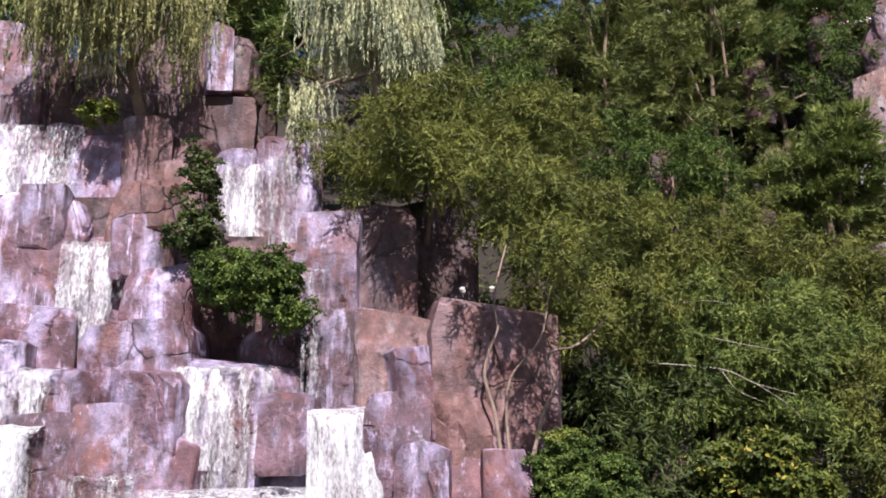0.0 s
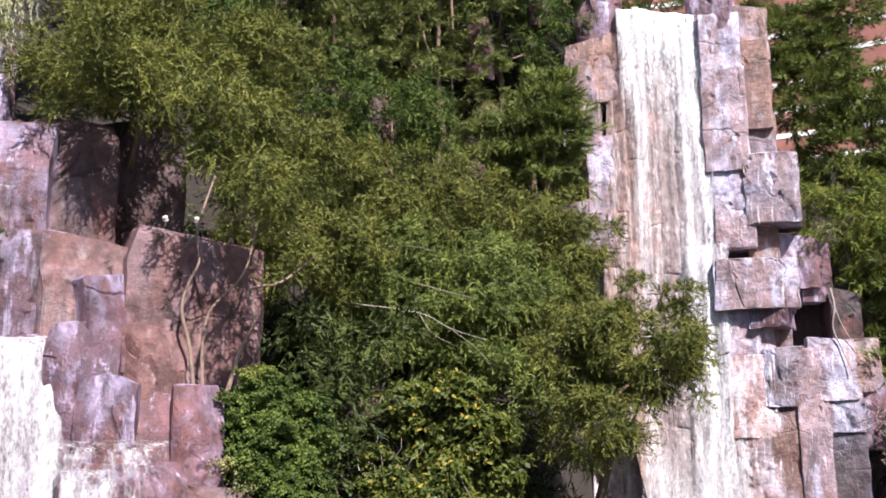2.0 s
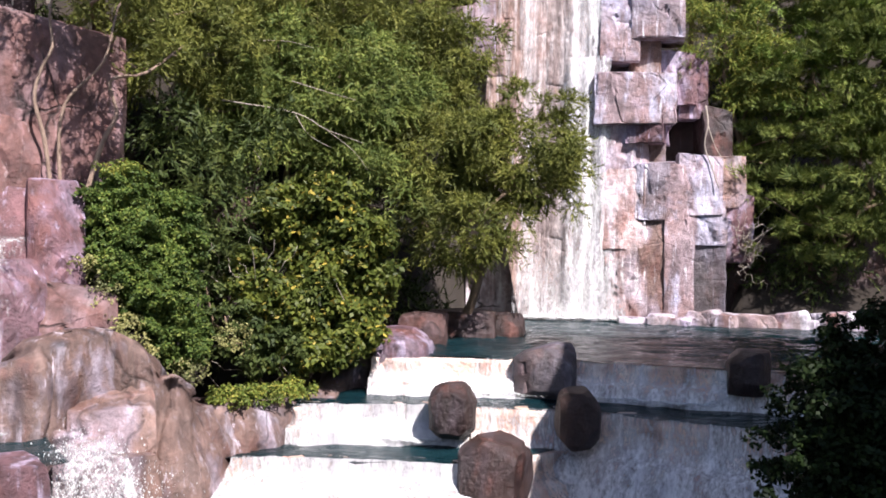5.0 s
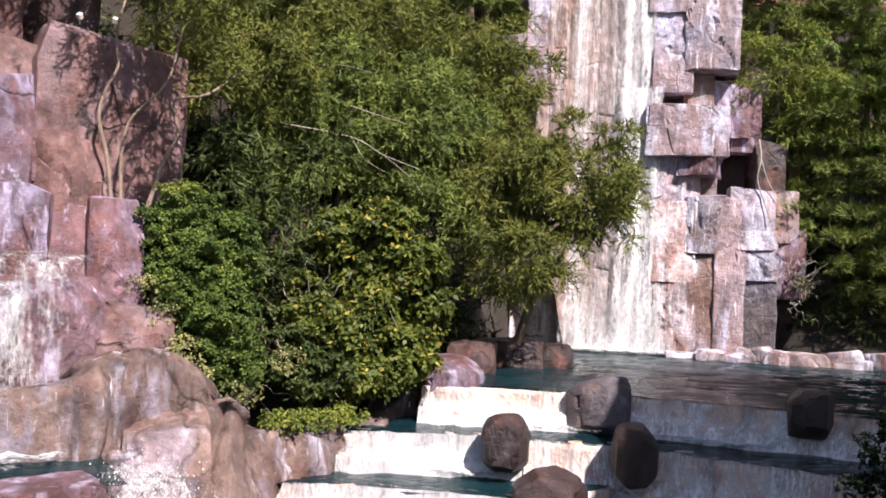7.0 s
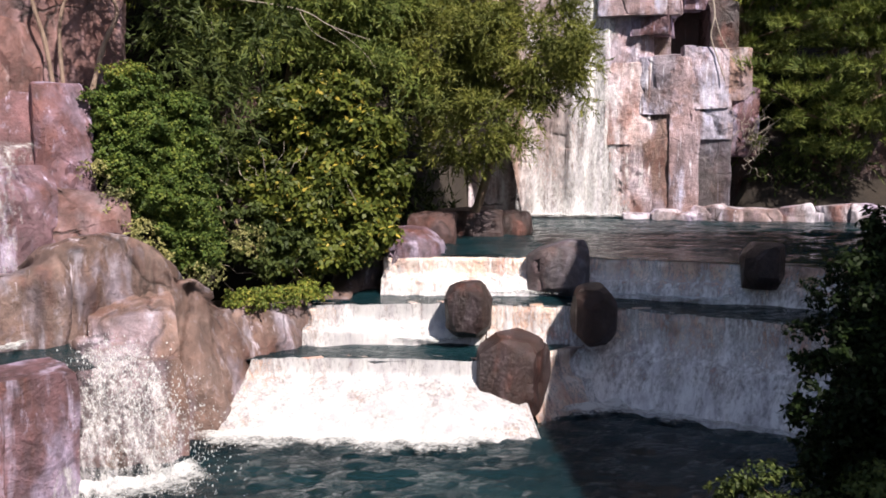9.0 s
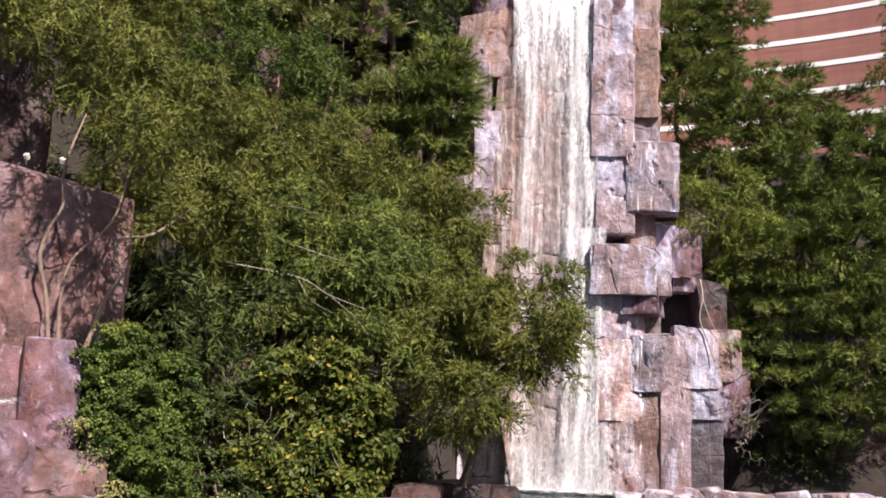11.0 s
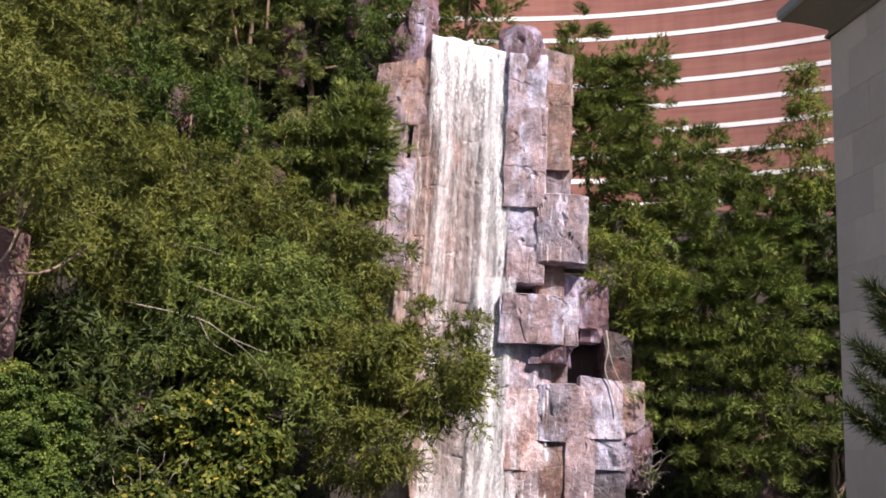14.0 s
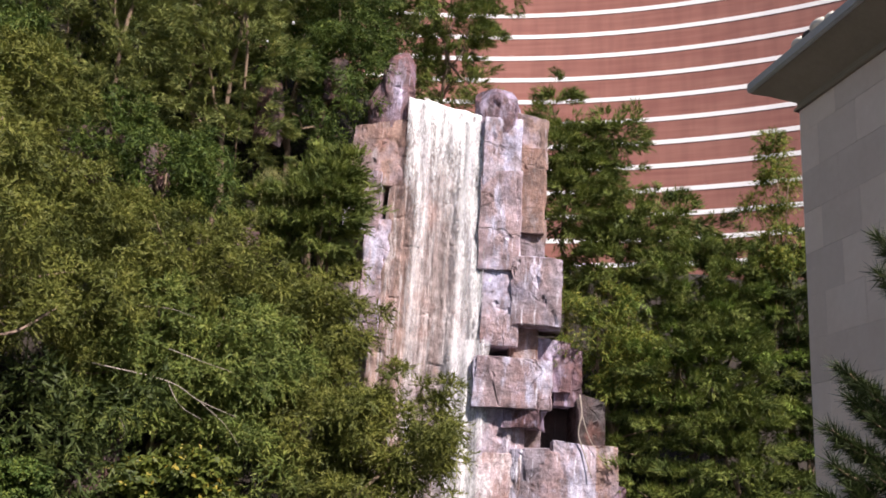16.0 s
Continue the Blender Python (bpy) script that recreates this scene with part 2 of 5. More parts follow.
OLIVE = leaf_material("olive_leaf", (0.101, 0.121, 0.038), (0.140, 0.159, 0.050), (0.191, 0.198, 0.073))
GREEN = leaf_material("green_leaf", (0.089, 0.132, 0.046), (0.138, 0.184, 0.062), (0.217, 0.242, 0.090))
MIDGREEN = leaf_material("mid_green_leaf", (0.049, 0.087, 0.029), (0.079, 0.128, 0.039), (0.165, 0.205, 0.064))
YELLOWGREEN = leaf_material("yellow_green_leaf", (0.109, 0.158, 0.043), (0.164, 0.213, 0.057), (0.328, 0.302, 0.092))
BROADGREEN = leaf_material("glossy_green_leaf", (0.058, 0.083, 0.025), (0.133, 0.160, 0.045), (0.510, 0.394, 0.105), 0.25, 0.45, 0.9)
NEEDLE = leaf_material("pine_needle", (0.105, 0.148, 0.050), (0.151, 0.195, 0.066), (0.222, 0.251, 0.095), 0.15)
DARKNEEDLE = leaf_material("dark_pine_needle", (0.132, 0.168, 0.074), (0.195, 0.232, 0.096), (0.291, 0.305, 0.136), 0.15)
# Needle colour darkened so that the near pine looks shaded.
SHADENEEDLE = leaf_material("shade_dark_needle", (0.022, 0.036, 0.016), (0.036, 0.055, 0.022), (0.058, 0.078, 0.034), 0.12)
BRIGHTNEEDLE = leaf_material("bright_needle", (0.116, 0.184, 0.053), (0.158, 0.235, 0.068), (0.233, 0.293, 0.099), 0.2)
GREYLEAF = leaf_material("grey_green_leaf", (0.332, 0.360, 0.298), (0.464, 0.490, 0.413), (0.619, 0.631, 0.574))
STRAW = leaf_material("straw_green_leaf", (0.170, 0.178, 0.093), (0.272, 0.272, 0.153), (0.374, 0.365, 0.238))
DARKGREEN = leaf_material("undergrowth_and_shade_leaf", (0.041, 0.061, 0.028), (0.066, 0.094, 0.038), (0.103, 0.128, 0.053), 0.2)
# Near-black leaf: the shade on the near bush is in this colour.
SHADELEAF = leaf_material("shade_dark_leaf", (0.007, 0.015, 0.007), (0.011, 0.023, 0.008), (0.019, 0.034, 0.012), 0.2)


def plain_material(name, a, b, size, rough=0.8, strength=0.5, stretch=(1, 1, 1), tint=0.0):
    m, n, l, p = material(name)
    big = noise_node(n, l, stretch, 6, 0.65, size)
    small = noise_node(n, l, stretch, 6, 0.7, size * 9)
    col = mix(n, l, ramp(n, l, mix(n, l, 0.4, big, small), [(0.35, (0, 0, 0)), (0.65, (1, 1, 1))]), a, b)
    if tint:
        info = n.new("ShaderNodeObjectInfo")
        mr = n.new("ShaderNodeMapRange")
        mr.inputs[3].default_value, mr.inputs[4].default_value = 1 - tint, 1 + tint
        l.new(info.outputs["Random"], mr.inputs[0])
        col = mix(n, l, 1.0, col, mr.outputs[0], "MULTIPLY")
    l.new(col, p.inputs["Base Color"])
    p.inputs["Roughness"].default_value = rough
    bump(n, l, p, small, strength, 0.03)
    return m


DROPS = plain_material("white_drops", (0.5, 0.52, 0.53), (0.62, 0.63, 0.63), 8, 0.4, 0.1)
BARK = plain_material("bark", (0.13, 0.085, 0.055), (0.26, 0.19, 0.13), 3, 0.9, 0.8, (1, 1, 0.4))
PALEBARK = plain_material("pale_bark", (0.15, 0.10, 0.075), (0.34, 0.25, 0.19), 5, 0.9, 0.8, (1, 1, 0.5))
TWIG = plain_material("grey_twig", (0.26, 0.22, 0.18), (0.40, 0.35, 0.30), 6, 0.85, 0.4)
# Soil near black: the shade between the plants is in its colour.
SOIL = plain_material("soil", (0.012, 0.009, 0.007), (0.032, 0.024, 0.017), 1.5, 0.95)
STONEWALL = plain_material("stone_cladding", (0.66, 0.565, 0.47), (0.75, 0.66, 0.565), 0.8, 0.7, 0.2, tint=0.12)
CORNICE = plain_material("painted_cornice", (0.20, 0.175, 0.13), (0.26, 0.23, 0.175), 1.2, 0.6, 0.1)
GUTTER = plain_material("grey_gutter", (0.35, 0.37, 0.36), (0.46, 0.47, 0.46), 2, 0.45, 0.1)
CEMENT = plain_material("pavement_cement", (0.30, 0.28, 0.26), (0.40, 0.38, 0.35), 1.2, 0.85, 0.3)
BAND = plain_material("white_band", (0.86, 0.86, 0.85), (0.9, 0.9, 0.89), 0.3, 0.6, 0.05)
FLOODLIGHT = plain_material("cream_metal", (0.6, 0.56, 0.48), (0.7, 0.66, 0.58), 3, 0.5, 0.1)
BLACK = plain_material("black_rubber", (0.02, 0.02, 0.02), (0.035, 0.03, 0.03), 5, 0.7, 0.1)
tower_m, tn, tl, tp = material("copper_glass")
tb = ramp(tn, tl, noise_node(tn, tl, (1, 1, 14), 3, 0.6, 0.12), [(0.3, (0.285, 0.115, 0.088)), (0.7, (0.36, 0.165, 0.125))])
tl.new(mix(tn, tl, 0.5, tb, ramp(tn, tl, noise_node(tn, tl, (1, 1, 0.1), 2, 0.5, 0.9), [(0.35, (0.7, 0.7, 0.7)), (0.65, (1, 1, 1))]), "MULTIPLY"), tp.inputs["Base Color"])
tp.inputs["Roughness"].default_value = 0.35


# ---- helpers ----
def mesh_object(name, verts, faces, mat, parent=None, smooth=True):
    me = bpy.data.meshes.new(name)
    me.from_pydata([tuple(v) for v in verts], [], faces)
    me.materials.append(mat)
    if smooth:
        me.shade_smooth()
    ob = new(name, me)
    ob.parent = parent
    return ob


def part(name, bm, mat, parent, label="", smooth=False):
    me = bpy.data.meshes.new(name)
    bm.normal_update()
    bm.to_mesh(me)
    bm.free()
    me.materials.append(mat)
    if smooth:
        me.shade_smooth()
    ob = new(name, me)
    ob.parent = parent
    if label:
        tagged(ob, label)
    return ob


def thing(name, label, category, group="", kind="", at=(0, 0, 0)):
    ob = new(name)
    ob.location = at
    return tagged(ob, label, category, group, kind)


def quads_mesh(name, leaves, mat, parent):
    """One mesh of loose leaves; leaves is an array n x corners x 3."""
    q = np.asarray(leaves, dtype=np.float32)
    k, c = q.shape[:2]
    me = bpy.data.meshes.new(name)
    me.vertices.add(c * k)
    me.vertices.foreach_set("co", q.reshape(-1))
    me.loops.add(c * k)
    me.loops.foreach_set("vertex_index", np.arange(c * k, dtype=np.int32))
    me.polygons.add(k)
    me.polygons.foreach_set("loop_start", np.arange(0, c * k, c, dtype=np.int32))
    me.polygons.foreach_set("loop_total", np.full(k, c, dtype=np.int32))
    me.update(calc_edges=True)
    me.materials.append(mat)
    ob = new(name, me)
    ob.parent = parent
    return ob


def tube(points, radii, sides=7):
    """Vertices and faces of a tapered limb along points."""
    pts = [Vector(p) for p in points]
    verts, faces = [], []
    for i, p in enumerate(pts):
        d = (pts[min(i + 1, len(pts) - 1)] - pts[max(i - 1, 0)]).normalized()
        a = d.orthogonal().normalized()
        b = d.cross(a)
        for k in range(sides):
            w = 2 * math.pi * k / sides
            verts.append(p + (a * math.cos(w) + b * math.sin(w)) * radii[i])
    for i in range(len(pts) - 1):
        for k in range(sides):
            j = (k + 1) % sides
            faces.append((i * sides + k, i * sides + j, (i + 1) * sides + j, (i + 1) * sides + k))
    faces.append(tuple(range(sides))[::-1])
    faces.append(tuple(range((len(pts) - 1) * sides, len(pts) * sides)))
    return verts, faces


def bent(a, b, steps, wobble, rng):
    a, b = np.array(a, float), np.array(b, float)
    pts = [a + (b - a) * i / steps for i in range(steps + 1)]
    for i in range(1, steps):
        pts[i] = pts[i] + rng.normal(0, wobble, 3)
    return pts


# ---- rocks ----
ROCK_SEED = [0]


def rock_mesh(size, seed, bite=0.5, cell=0.10, tilt=0.0, swell=0.0, rough=1.0):
    """A hewn block: a box cut to a many-sided stone by slanting planes, its arrises worn, its faces slightly uneven; its base lies at z = 0."""
    rng = random.Random(seed * 17 + 3)
    sx, sy, sz = size
    h = Vector((sx / 2, sy / 2, sz / 2))
    lim = min(sx, sy, sz)
    off = Vector((seed * 7.31, seed * 3.17, seed * 5.71))
    bm = bmesh.new()
    bmesh.ops.create_cube(bm, size=1.0)
    for v in bm.verts:
        v.co = Vector((v.co.x * sx, v.co.y * sy, v.co.z * sz + (tilt * v.co.x * sx if v.co.z > 0 else 0)))

    def any_in(a, b):
        return rng.uniform(a, b)

    def cut(n, depth):
        n = n.normalized()
        reach = max(v.co.dot(n) for v in bm.verts)
        out = bmesh.ops.bisect_plane(bm, geom=bm.verts[:] + bm.edges[:] + bm.faces[:], plane_co=n * (reach - depth), plane_no=n, clear_outer=True)
        rim = [e for e in out["geom_cut"] if isinstance(e, bmesh.types.BMEdge)]
        if len(rim) > 2:
            bmesh.ops.contextual_create(bm, geom=rim)

    corners = [(ax, ay, az) for ax in (-1, 0, 1) for ay in (-1, 0) for az in (-1, 0, 1) if abs(ax) + abs(ay) + abs(az) > 1]
    # large slanting faces first, then chipped arrises and corners
    for _ in range(2 + int(2 * bite)):
        n = Vector((any_in(-1.2, 1.2) * bite, -1, any_in(-0.35, 0.8) * bite))
        cut(n, (abs(n.x) * h.x + abs(n.z) * h.z) / n.length * any_in(0.25, 0.75))
    n = Vector((any_in(-0.3, 0.3) * bite, -0.5 * bite * rng.random(), 1))
    cut(n, (abs(n.x) * h.x + abs(n.y) * h.y) / n.length * 0.5)
    if swell:
        for _ in range(int(34 * swell)):
            n = Vector((any_in(-1, 1), any_in(-1, 1), any_in(-0.7, 1)))
            if n.length > 0.2:
                n.normalize()
                box_r = abs(n.x) * h.x + abs(n.y) * h.y + abs(n.z) * h.z
                oval = math.sqrt((n.x * h.x) ** 2 + (n.y * h.y) ** 2 + (n.z * h.z) ** 2)
                reach = max(v.co.dot(n) for v in bm.verts)
                target = oval * any_in(0.99, 1.06) + (box_r - oval) * (1 - swell) * 0.7
                if reach > target + 0.01:
                    cut(n, reach - target)
    for ax, ay, az in corners:
        if rng.random() < 0.75:
            n = Vector((ax * any_in(0.3, 1), ay * any_in(0.3, 1), az * any_in(0.3, 1)))
            cut(n, lim * bite * any_in(0.02, 0.20) * (0.5 if az < 0 else 1.0))
    bmesh.ops.remove_doubles(bm, verts=bm.verts[:], dist=0.012)
    bmesh.ops.bevel(bm, geom=bm.edges[:], offset=0.045 + 0.05 * swell, segments=2, affect="EDGES", clamp_overlap=True)
    bmesh.ops.triangulate(bm, faces=bm.faces[:])
    for _ in range(4):
        long = [e for e in bm.edges if e.calc_length() > cell * 1.9]
        if not long or len(bm.faces) > 5000:
            break
        bmesh.ops.subdivide_edges(bm, edges=long, cuts=1)
        bmesh.ops.triangulate(bm, faces=[f for f in bm.faces if len(f.verts) > 3])
    for v in bm.verts:
        w = v.co.copy()
        e = w.normalized()
        seam = noise.noise(Vector((w.x * 1.3, w.y * 1.3, w.z * 0.5)) + off * 0.7)
        amt = 0.06 * noise.noise(w * 1.1 + off) + 0.028 * noise.noise(w * 2.9 + off * 1.7) + 0.010 * noise.noise(w * 8.0 + off * 0.3)
        amt -= 0.06 * max(0.0, 0.045 - abs(seam)) / 0.045
        w += Vector((e.x, e.y, e.z * 0.6)) * amt * rough
        w.z += sz / 2
        v.co = w
    return bm


def add_rock(parent, name, centre, turn, size, mat, bite=0.5, cell=0.10, tilt=0.0, swell=0.0, rough=1.0, label=""):
    ROCK_SEED[0] += 1
    ob = part(name, rock_mesh(size, ROCK_SEED[0], bite, cell, tilt, swell, rough), mat, parent, label)
    me = ob.data
    me.shade_smooth()
    me.set_sharp_from_angle(angle=radians(24))
    ob.matrix_basis = pose(*centre, 0, 0, turn)
    return ob


LEFT_TURN = 40.0
LF = Vector((-math.sin(radians(LEFT_TURN)), math.cos(radians(LEFT_TURN)), 0))
LR = Vector((math.cos(radians(LEFT_TURN)), math.sin(radians(LEFT_TURN)), 0))


def left_at(s, d, z):
    p = LR * s + LF * d
    return Vector((p.x, p.y, z))


left_cliff = thing("rock_cascade", "stepped cliff of pink and lavender blocks streaked white by water", "rock cliff", kind="structure")
main_cliff = thing("rock_waterfall_wall", "tall fluted rock wall of pale pink blocks behind the high waterfall", "rock cliff", kind="structure")


def left_rock(s0, s1, z0, z1, d, depth, kind, yaw=0, tilt=0.0, bite=0.62):
    """A block of the stepped cliff, set with its face towards the lagoon."""
    c = left_at((s0 + s1) / 2, d + depth / 2, z0 - 0.25)
    add_rock(left_cliff, "rock", c, LEFT_TURN + yaw, (s1 - s0 + 0.10, depth, z1 - z0 + 0.28), ROCKS[kind], bite, 0.11, tilt)


def main_rock(x0, x1, z0, z1, y, depth, kind, yaw=0, tilt=0.0, swell=0.0):
    """A block of the high wall: a slab with chipped arrises that meets its neighbours."""
    add_rock(main_cliff, "rock", ((x0 + x1) / 2, y + depth / 2, z0 - 0.24), yaw, (x1 - x0 + 0.2, depth, z1 - z0 + 0.28), ROCKS[kind], 0.2, 0.11, tilt, swell, 1.3)


def shore_rock(x0, x1, z0, z1, y, depth, kind):
    b = add_rock(None, "shore_rock", ((x0 + x1) / 2, y + depth / 2, z0 - 0.4), 0, (x1 - x0 + 0.1, depth, z1 - z0 + 0.5), ROCKS[kind], 0.6, 0.07, 0.0, 0.6)
    tagged(b, "brown mauve rock at the edge of the upper pool", "rock", "rocks along the upper pool")


def boulder(x0, x1, z0, z1, y, depth, kind, tilt, label, swell=0.75, turn=0):
    b = add_rock(None, "boulder", ((x0 + x1) / 2, y + depth / 2, z0 - 0.06), turn, (x1 - x0 + 0.06, depth, z1 - z0 + 0.08), ROCKS[kind], 0.4, 0.06, tilt, swell, 0.7)
    tagged(b, label, "boulder", "boulders on the weirs")


left_rock(-7.57, -5.98, 9.61, 12.45, 19.6, 1.8, 'mid', -8, 0.05)
left_rock(-6.38, -5.54, 9.84, 11.77, 20.3, 1.6, 'dry', 6, 0)
left_rock(-6.02, -4.09, 9.75, 11.44, 20.4, 1.6, 'dry', -4, 0.1)
left_rock(-4.37, -2.47, 10.19, 13.29, 20.7, 1.8, 'red', 5, -0.1)
left_rock(-2.64, -2.17, 11.25, 12.67, 20.2, 1.2, 'mid', 12, 0)
left_rock(-2.94, -1.14, 9.49, 11.88, 20.9, 1.6, 'dry', 0, 0.1)
left_rock(-2.29, -1.59, 11.34, 12.57, 20.5, 1.2, 'red', -14, -0.2)
left_rock(-5.65, -4.85, 9.19, 9.79, 19.3, 1.4, 'mid', 10, 0.1)
left_rock(-4.95, -3.81, 7.18, 9.57, 19.0, 1.5, 'wet', -6, 0.05)
left_rock(-4.09, -3.19, 8.23, 9.78, 18.85, 1.5, 'red', 8, -0.05)
left_rock(-3.53, -2.29, 8.24, 9.57, 18.95, 1.5, 'red', -10, -0.12)
left_rock(-3.20, -2.46, 7.11, 8.96, 18.7, 1.4, 'red', 10, 0.1)
left_rock(-7.19, -4.71, 7.71, 9.61, 19.35, 1.4, 'wet', 0, -0.06)
left_rock(-6.11, -4.37, 5.60, 7.84, 18.0, 1.9, 'wet', -10, -0.1)
left_rock(-5.60, -4.83, 6.95, 8.00, 18.0, 1.4, 'wet', 6, 0.1)
left_rock(-3.94, -2.79, 6.40, 8.16, 18.15, 1.5, 'red', -12, 0.1)
left_rock(-3.48, -2.69, 7.34, 7.97, 17.9, 1.1, 'red', 20, -0.2)
left_rock(-3.92, -3.07, 6.35, 7.37, 17.8, 1.2, 'wet', 12, 0.2)
left_rock(-4.77, -3.38, 4.50, 7.11, 18.25, 1.4, 'mid', 0, 0)
left_rock(-3.42, -2.24, 5.09, 6.31, 17.25, 1.5, 'wet', -9, 0.02)
left_rock(-2.39, -1.31, 4.56, 5.95, 18.0, 1.2, 'red', 6, 0.15)
left_rock(-1.46, -0.45, 4.04, 5.19, 17.55, 1.3, 'wet', 14, 0.25)
left_rock(-3.93, -2.15, 3.98, 5.17, 16.95, 1.5, 'wet', -14, 0.1)
left_rock(-5.82, -4.39, 3.51, 5.57, 17.3, 1.5, 'wet', 8, -0.05)
left_rock(-5.62, -4.87, 3.38, 4.80, 16.9, 1.2, 'wet', -12, 0.1)
left_rock(-5.04, -3.80, 3.28, 4.38, 16.85, 1.4, 'wet', 4, 0.02)
left_rock(-3.58, -1.98, 2.92, 4.34, 16.45, 1.7, 'wet', -24, -0.12)
left_rock(-3.97, -2.83, 2.00, 3.70, 16.2, 1.3, 'mid', 10, 0)
left_rock(-2.98, -1.87, 0.01, 3.25, 16.1, 1.3, 'wet', -28, -0.25)
left_rock(-2.32, -0.32, -0.04, 4.52, 16.95, 1.4, 'wet', 3, -0.05)
left_rock(-0.85, -0.07, 2.73, 3.85, 16.15, 1.3, 'mid', -12, 0.02)
left_rock(-1.14, -0.02, -0.31, 2.89, 16.5, 1.3, 'wet', 6, 0)
left_rock(-5.56, -3.87, -0.36, 3.51, 16.3, 1.3, 'wet', 5, 0.05)
left_rock(-0.52, -0.01, 3.82, 5.39, 17.6, 1.2, 'dry', 0, 0)
left_rock(-1.35, -0.10, 6.79, 9.41, 18.55, 1.4, 'wet', 10, 0.14)
left_rock(-2.18, -0.97, 7.13, 9.07, 18.7, 1.2, 'wet', 0, 0)
left_rock(-1.90, -0.98, 6.77, 7.23, 18.2, 1.0, 'red', -8, 0)
left_rock(-1.05, -0.13, 4.63, 6.95, 18.1, 1.2, 'red', 5, 0)
left_rock(-0.25, 0.83, 5.26, 7.54, 17.2, 1.6, 'mid', -16, 0.06)
left_rock(0.31, 1.66, 5.37, 7.60, 17.45, 1.6, 'dry', 8, 0)
left_rock(1.68, 3.14, 5.79, 8.10, 18.7, 1.4, 'dry', 0, 0)
left_rock(-0.23, 0.89, 3.60, 5.49, 17.0, 1.5, 'mid', 10, -0.1)
left_rock(0.77, 2.33, 3.57, 5.31, 16.5, 1.7, 'red', -12, -0.18)
left_rock(1.92, 4.24, 2.70, 5.53, 16.35, 2.0, 'red', 4, -0.03)
left_rock(1.91, 2.91, 2.59, 3.78, 16.05, 1.2, 'red', -6, -0.2)
left_rock(1.17, 1.98, 3.31, 4.68, 16.2, 1.2, 'wet', 16, 0.2)
left_rock(0.89, 1.90, 1.91, 3.87, 15.95, 1.4, 'wet', -10, 0.2)
left_rock(-0.08, 1.21, -0.25, 3.67, 16.5, 1.2, 'wet', 0, 0)
left_rock(1.34, 2.16, 0.9, 2.97, 15.5, 1.3, 'wet', -12, -0.12)
left_rock(2.02, 2.93, 0.4, 2.76, 15.4, 1.6, 'mid', 0, 0)
left_rock(2.72, 3.44, 0.2, 2.84, 15.35, 1.4, 'mid', -5, 0)
left_rock(1.05, 2.78, -0.93, 1.64, 14.7, 1.6, 'mid')
left_rock(2.75, 3.8, -0.2, 1.3, 14.75, 1.6, 'red', -8, -0.15)
left_rock(1.06, 2.02, -1.19, -0.40, 14.0, 1.6, 'wet')
left_rock(2.95, 3.95, -2.02, -0.13, 13.1, 1.6, 'bank', -10, 0.1)
left_rock(2.26, 3.84, -3.02, -0.82, 12.75, 0.45, 'bank')
left_rock(2.69, 3.46, -1.24, -0.58, 13.2, 1.6, 'bank', 6)
left_rock(1.3, 2.25, -2.5, -0.58, 11.75, 0.85, "mid", 8, 0.02, 0.2)
left_rock(-1.7, -0.4, -2.5, -0.7, 11.6, 1.0, "mid", 4, 0.03, 0.2)
left_rock(-0.5, 0.6, -2.5, -0.72, 11.55, 1.0, "mid", -6, 0.02, 0.2)
left_rock(0.5, 1.45, -2.5, -0.66, 11.6, 1.0, "mid", 5, -0.03, 0.2)
main_rock(0.25, 1.10, 11.05, 13.13, 25.8, 1.6, 'column', 4, 0.05)
main_rock(0.30, 1.24, 8.96, 11.55, 25.75, 1.6, 'column', -3, 0)
main_rock(0.38, 1.20, 6.90, 9.34, 25.78, 1.5, 'column', 3, 0)
main_rock(0.05, 1.05, 12.6, 14.06, 25.85, 1.3, 'mid', -10, 0.0, 0.6)
main_rock(0.97, 1.83, 12.06, 13.38, 26.15, 1.4, 'brown', 8, -0.25)
main_rock(1.10, 1.90, 10.14, 12.38, 26.1, 1.4, 'brown', -4, 0)
main_rock(1.19, 1.87, 9.14, 10.33, 26.2, 1.4, 'brown', 5, 0)
main_rock(1.23, 2.38, 7.47, 9.10, 25.65, 1.5, 'column', -3, -0.03)
main_rock(1.18, 1.78, 6.34, 7.60, 26.1, 1.3, 'brown', 0, 0)
main_rock(1.87, 2.63, 5.83, 6.97, 26.2, 1.3, 'mid', 8, -0.1)
main_rock(2.5, 3.05, 5.5, 6.8, 26.4, 1.2, 'mid', -6, -0.3)
# Added block that keeps the sun out of the hollow, coloured dark like it.
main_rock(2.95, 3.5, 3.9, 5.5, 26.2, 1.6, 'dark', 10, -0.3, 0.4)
main_rock(0.25, 2.12, 5.26, 6.30, 25.42, 1.7, 'column', 2, 0)
main_rock(1.21, 1.95, 4.79, 5.24, 25.55, 1.2, 'mid', -14, 0)
main_rock(0.37, 1.44, 3.82, 5.42, 25.75, 1.5, 'column', 4, 0)
main_rock(1.30, 1.94, 3.88, 5.27, 26.2, 1.3, 'brown', 0, 0)
# Back of the hollow: the dark kind paints in its shade.
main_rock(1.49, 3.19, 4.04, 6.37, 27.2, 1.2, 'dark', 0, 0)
main_rock(0.49, 1.45, 2.10, 3.89, 25.66, 1.6, 'fall', -1, 0)
main_rock(0.60, 1.45, 0.11, 2.31, 25.67, 1.6, 'fall', 1, 0)
main_rock(1.31, 2.12, 2.84, 4.05, 25.64, 1.6, 'column', 1, 0.02)
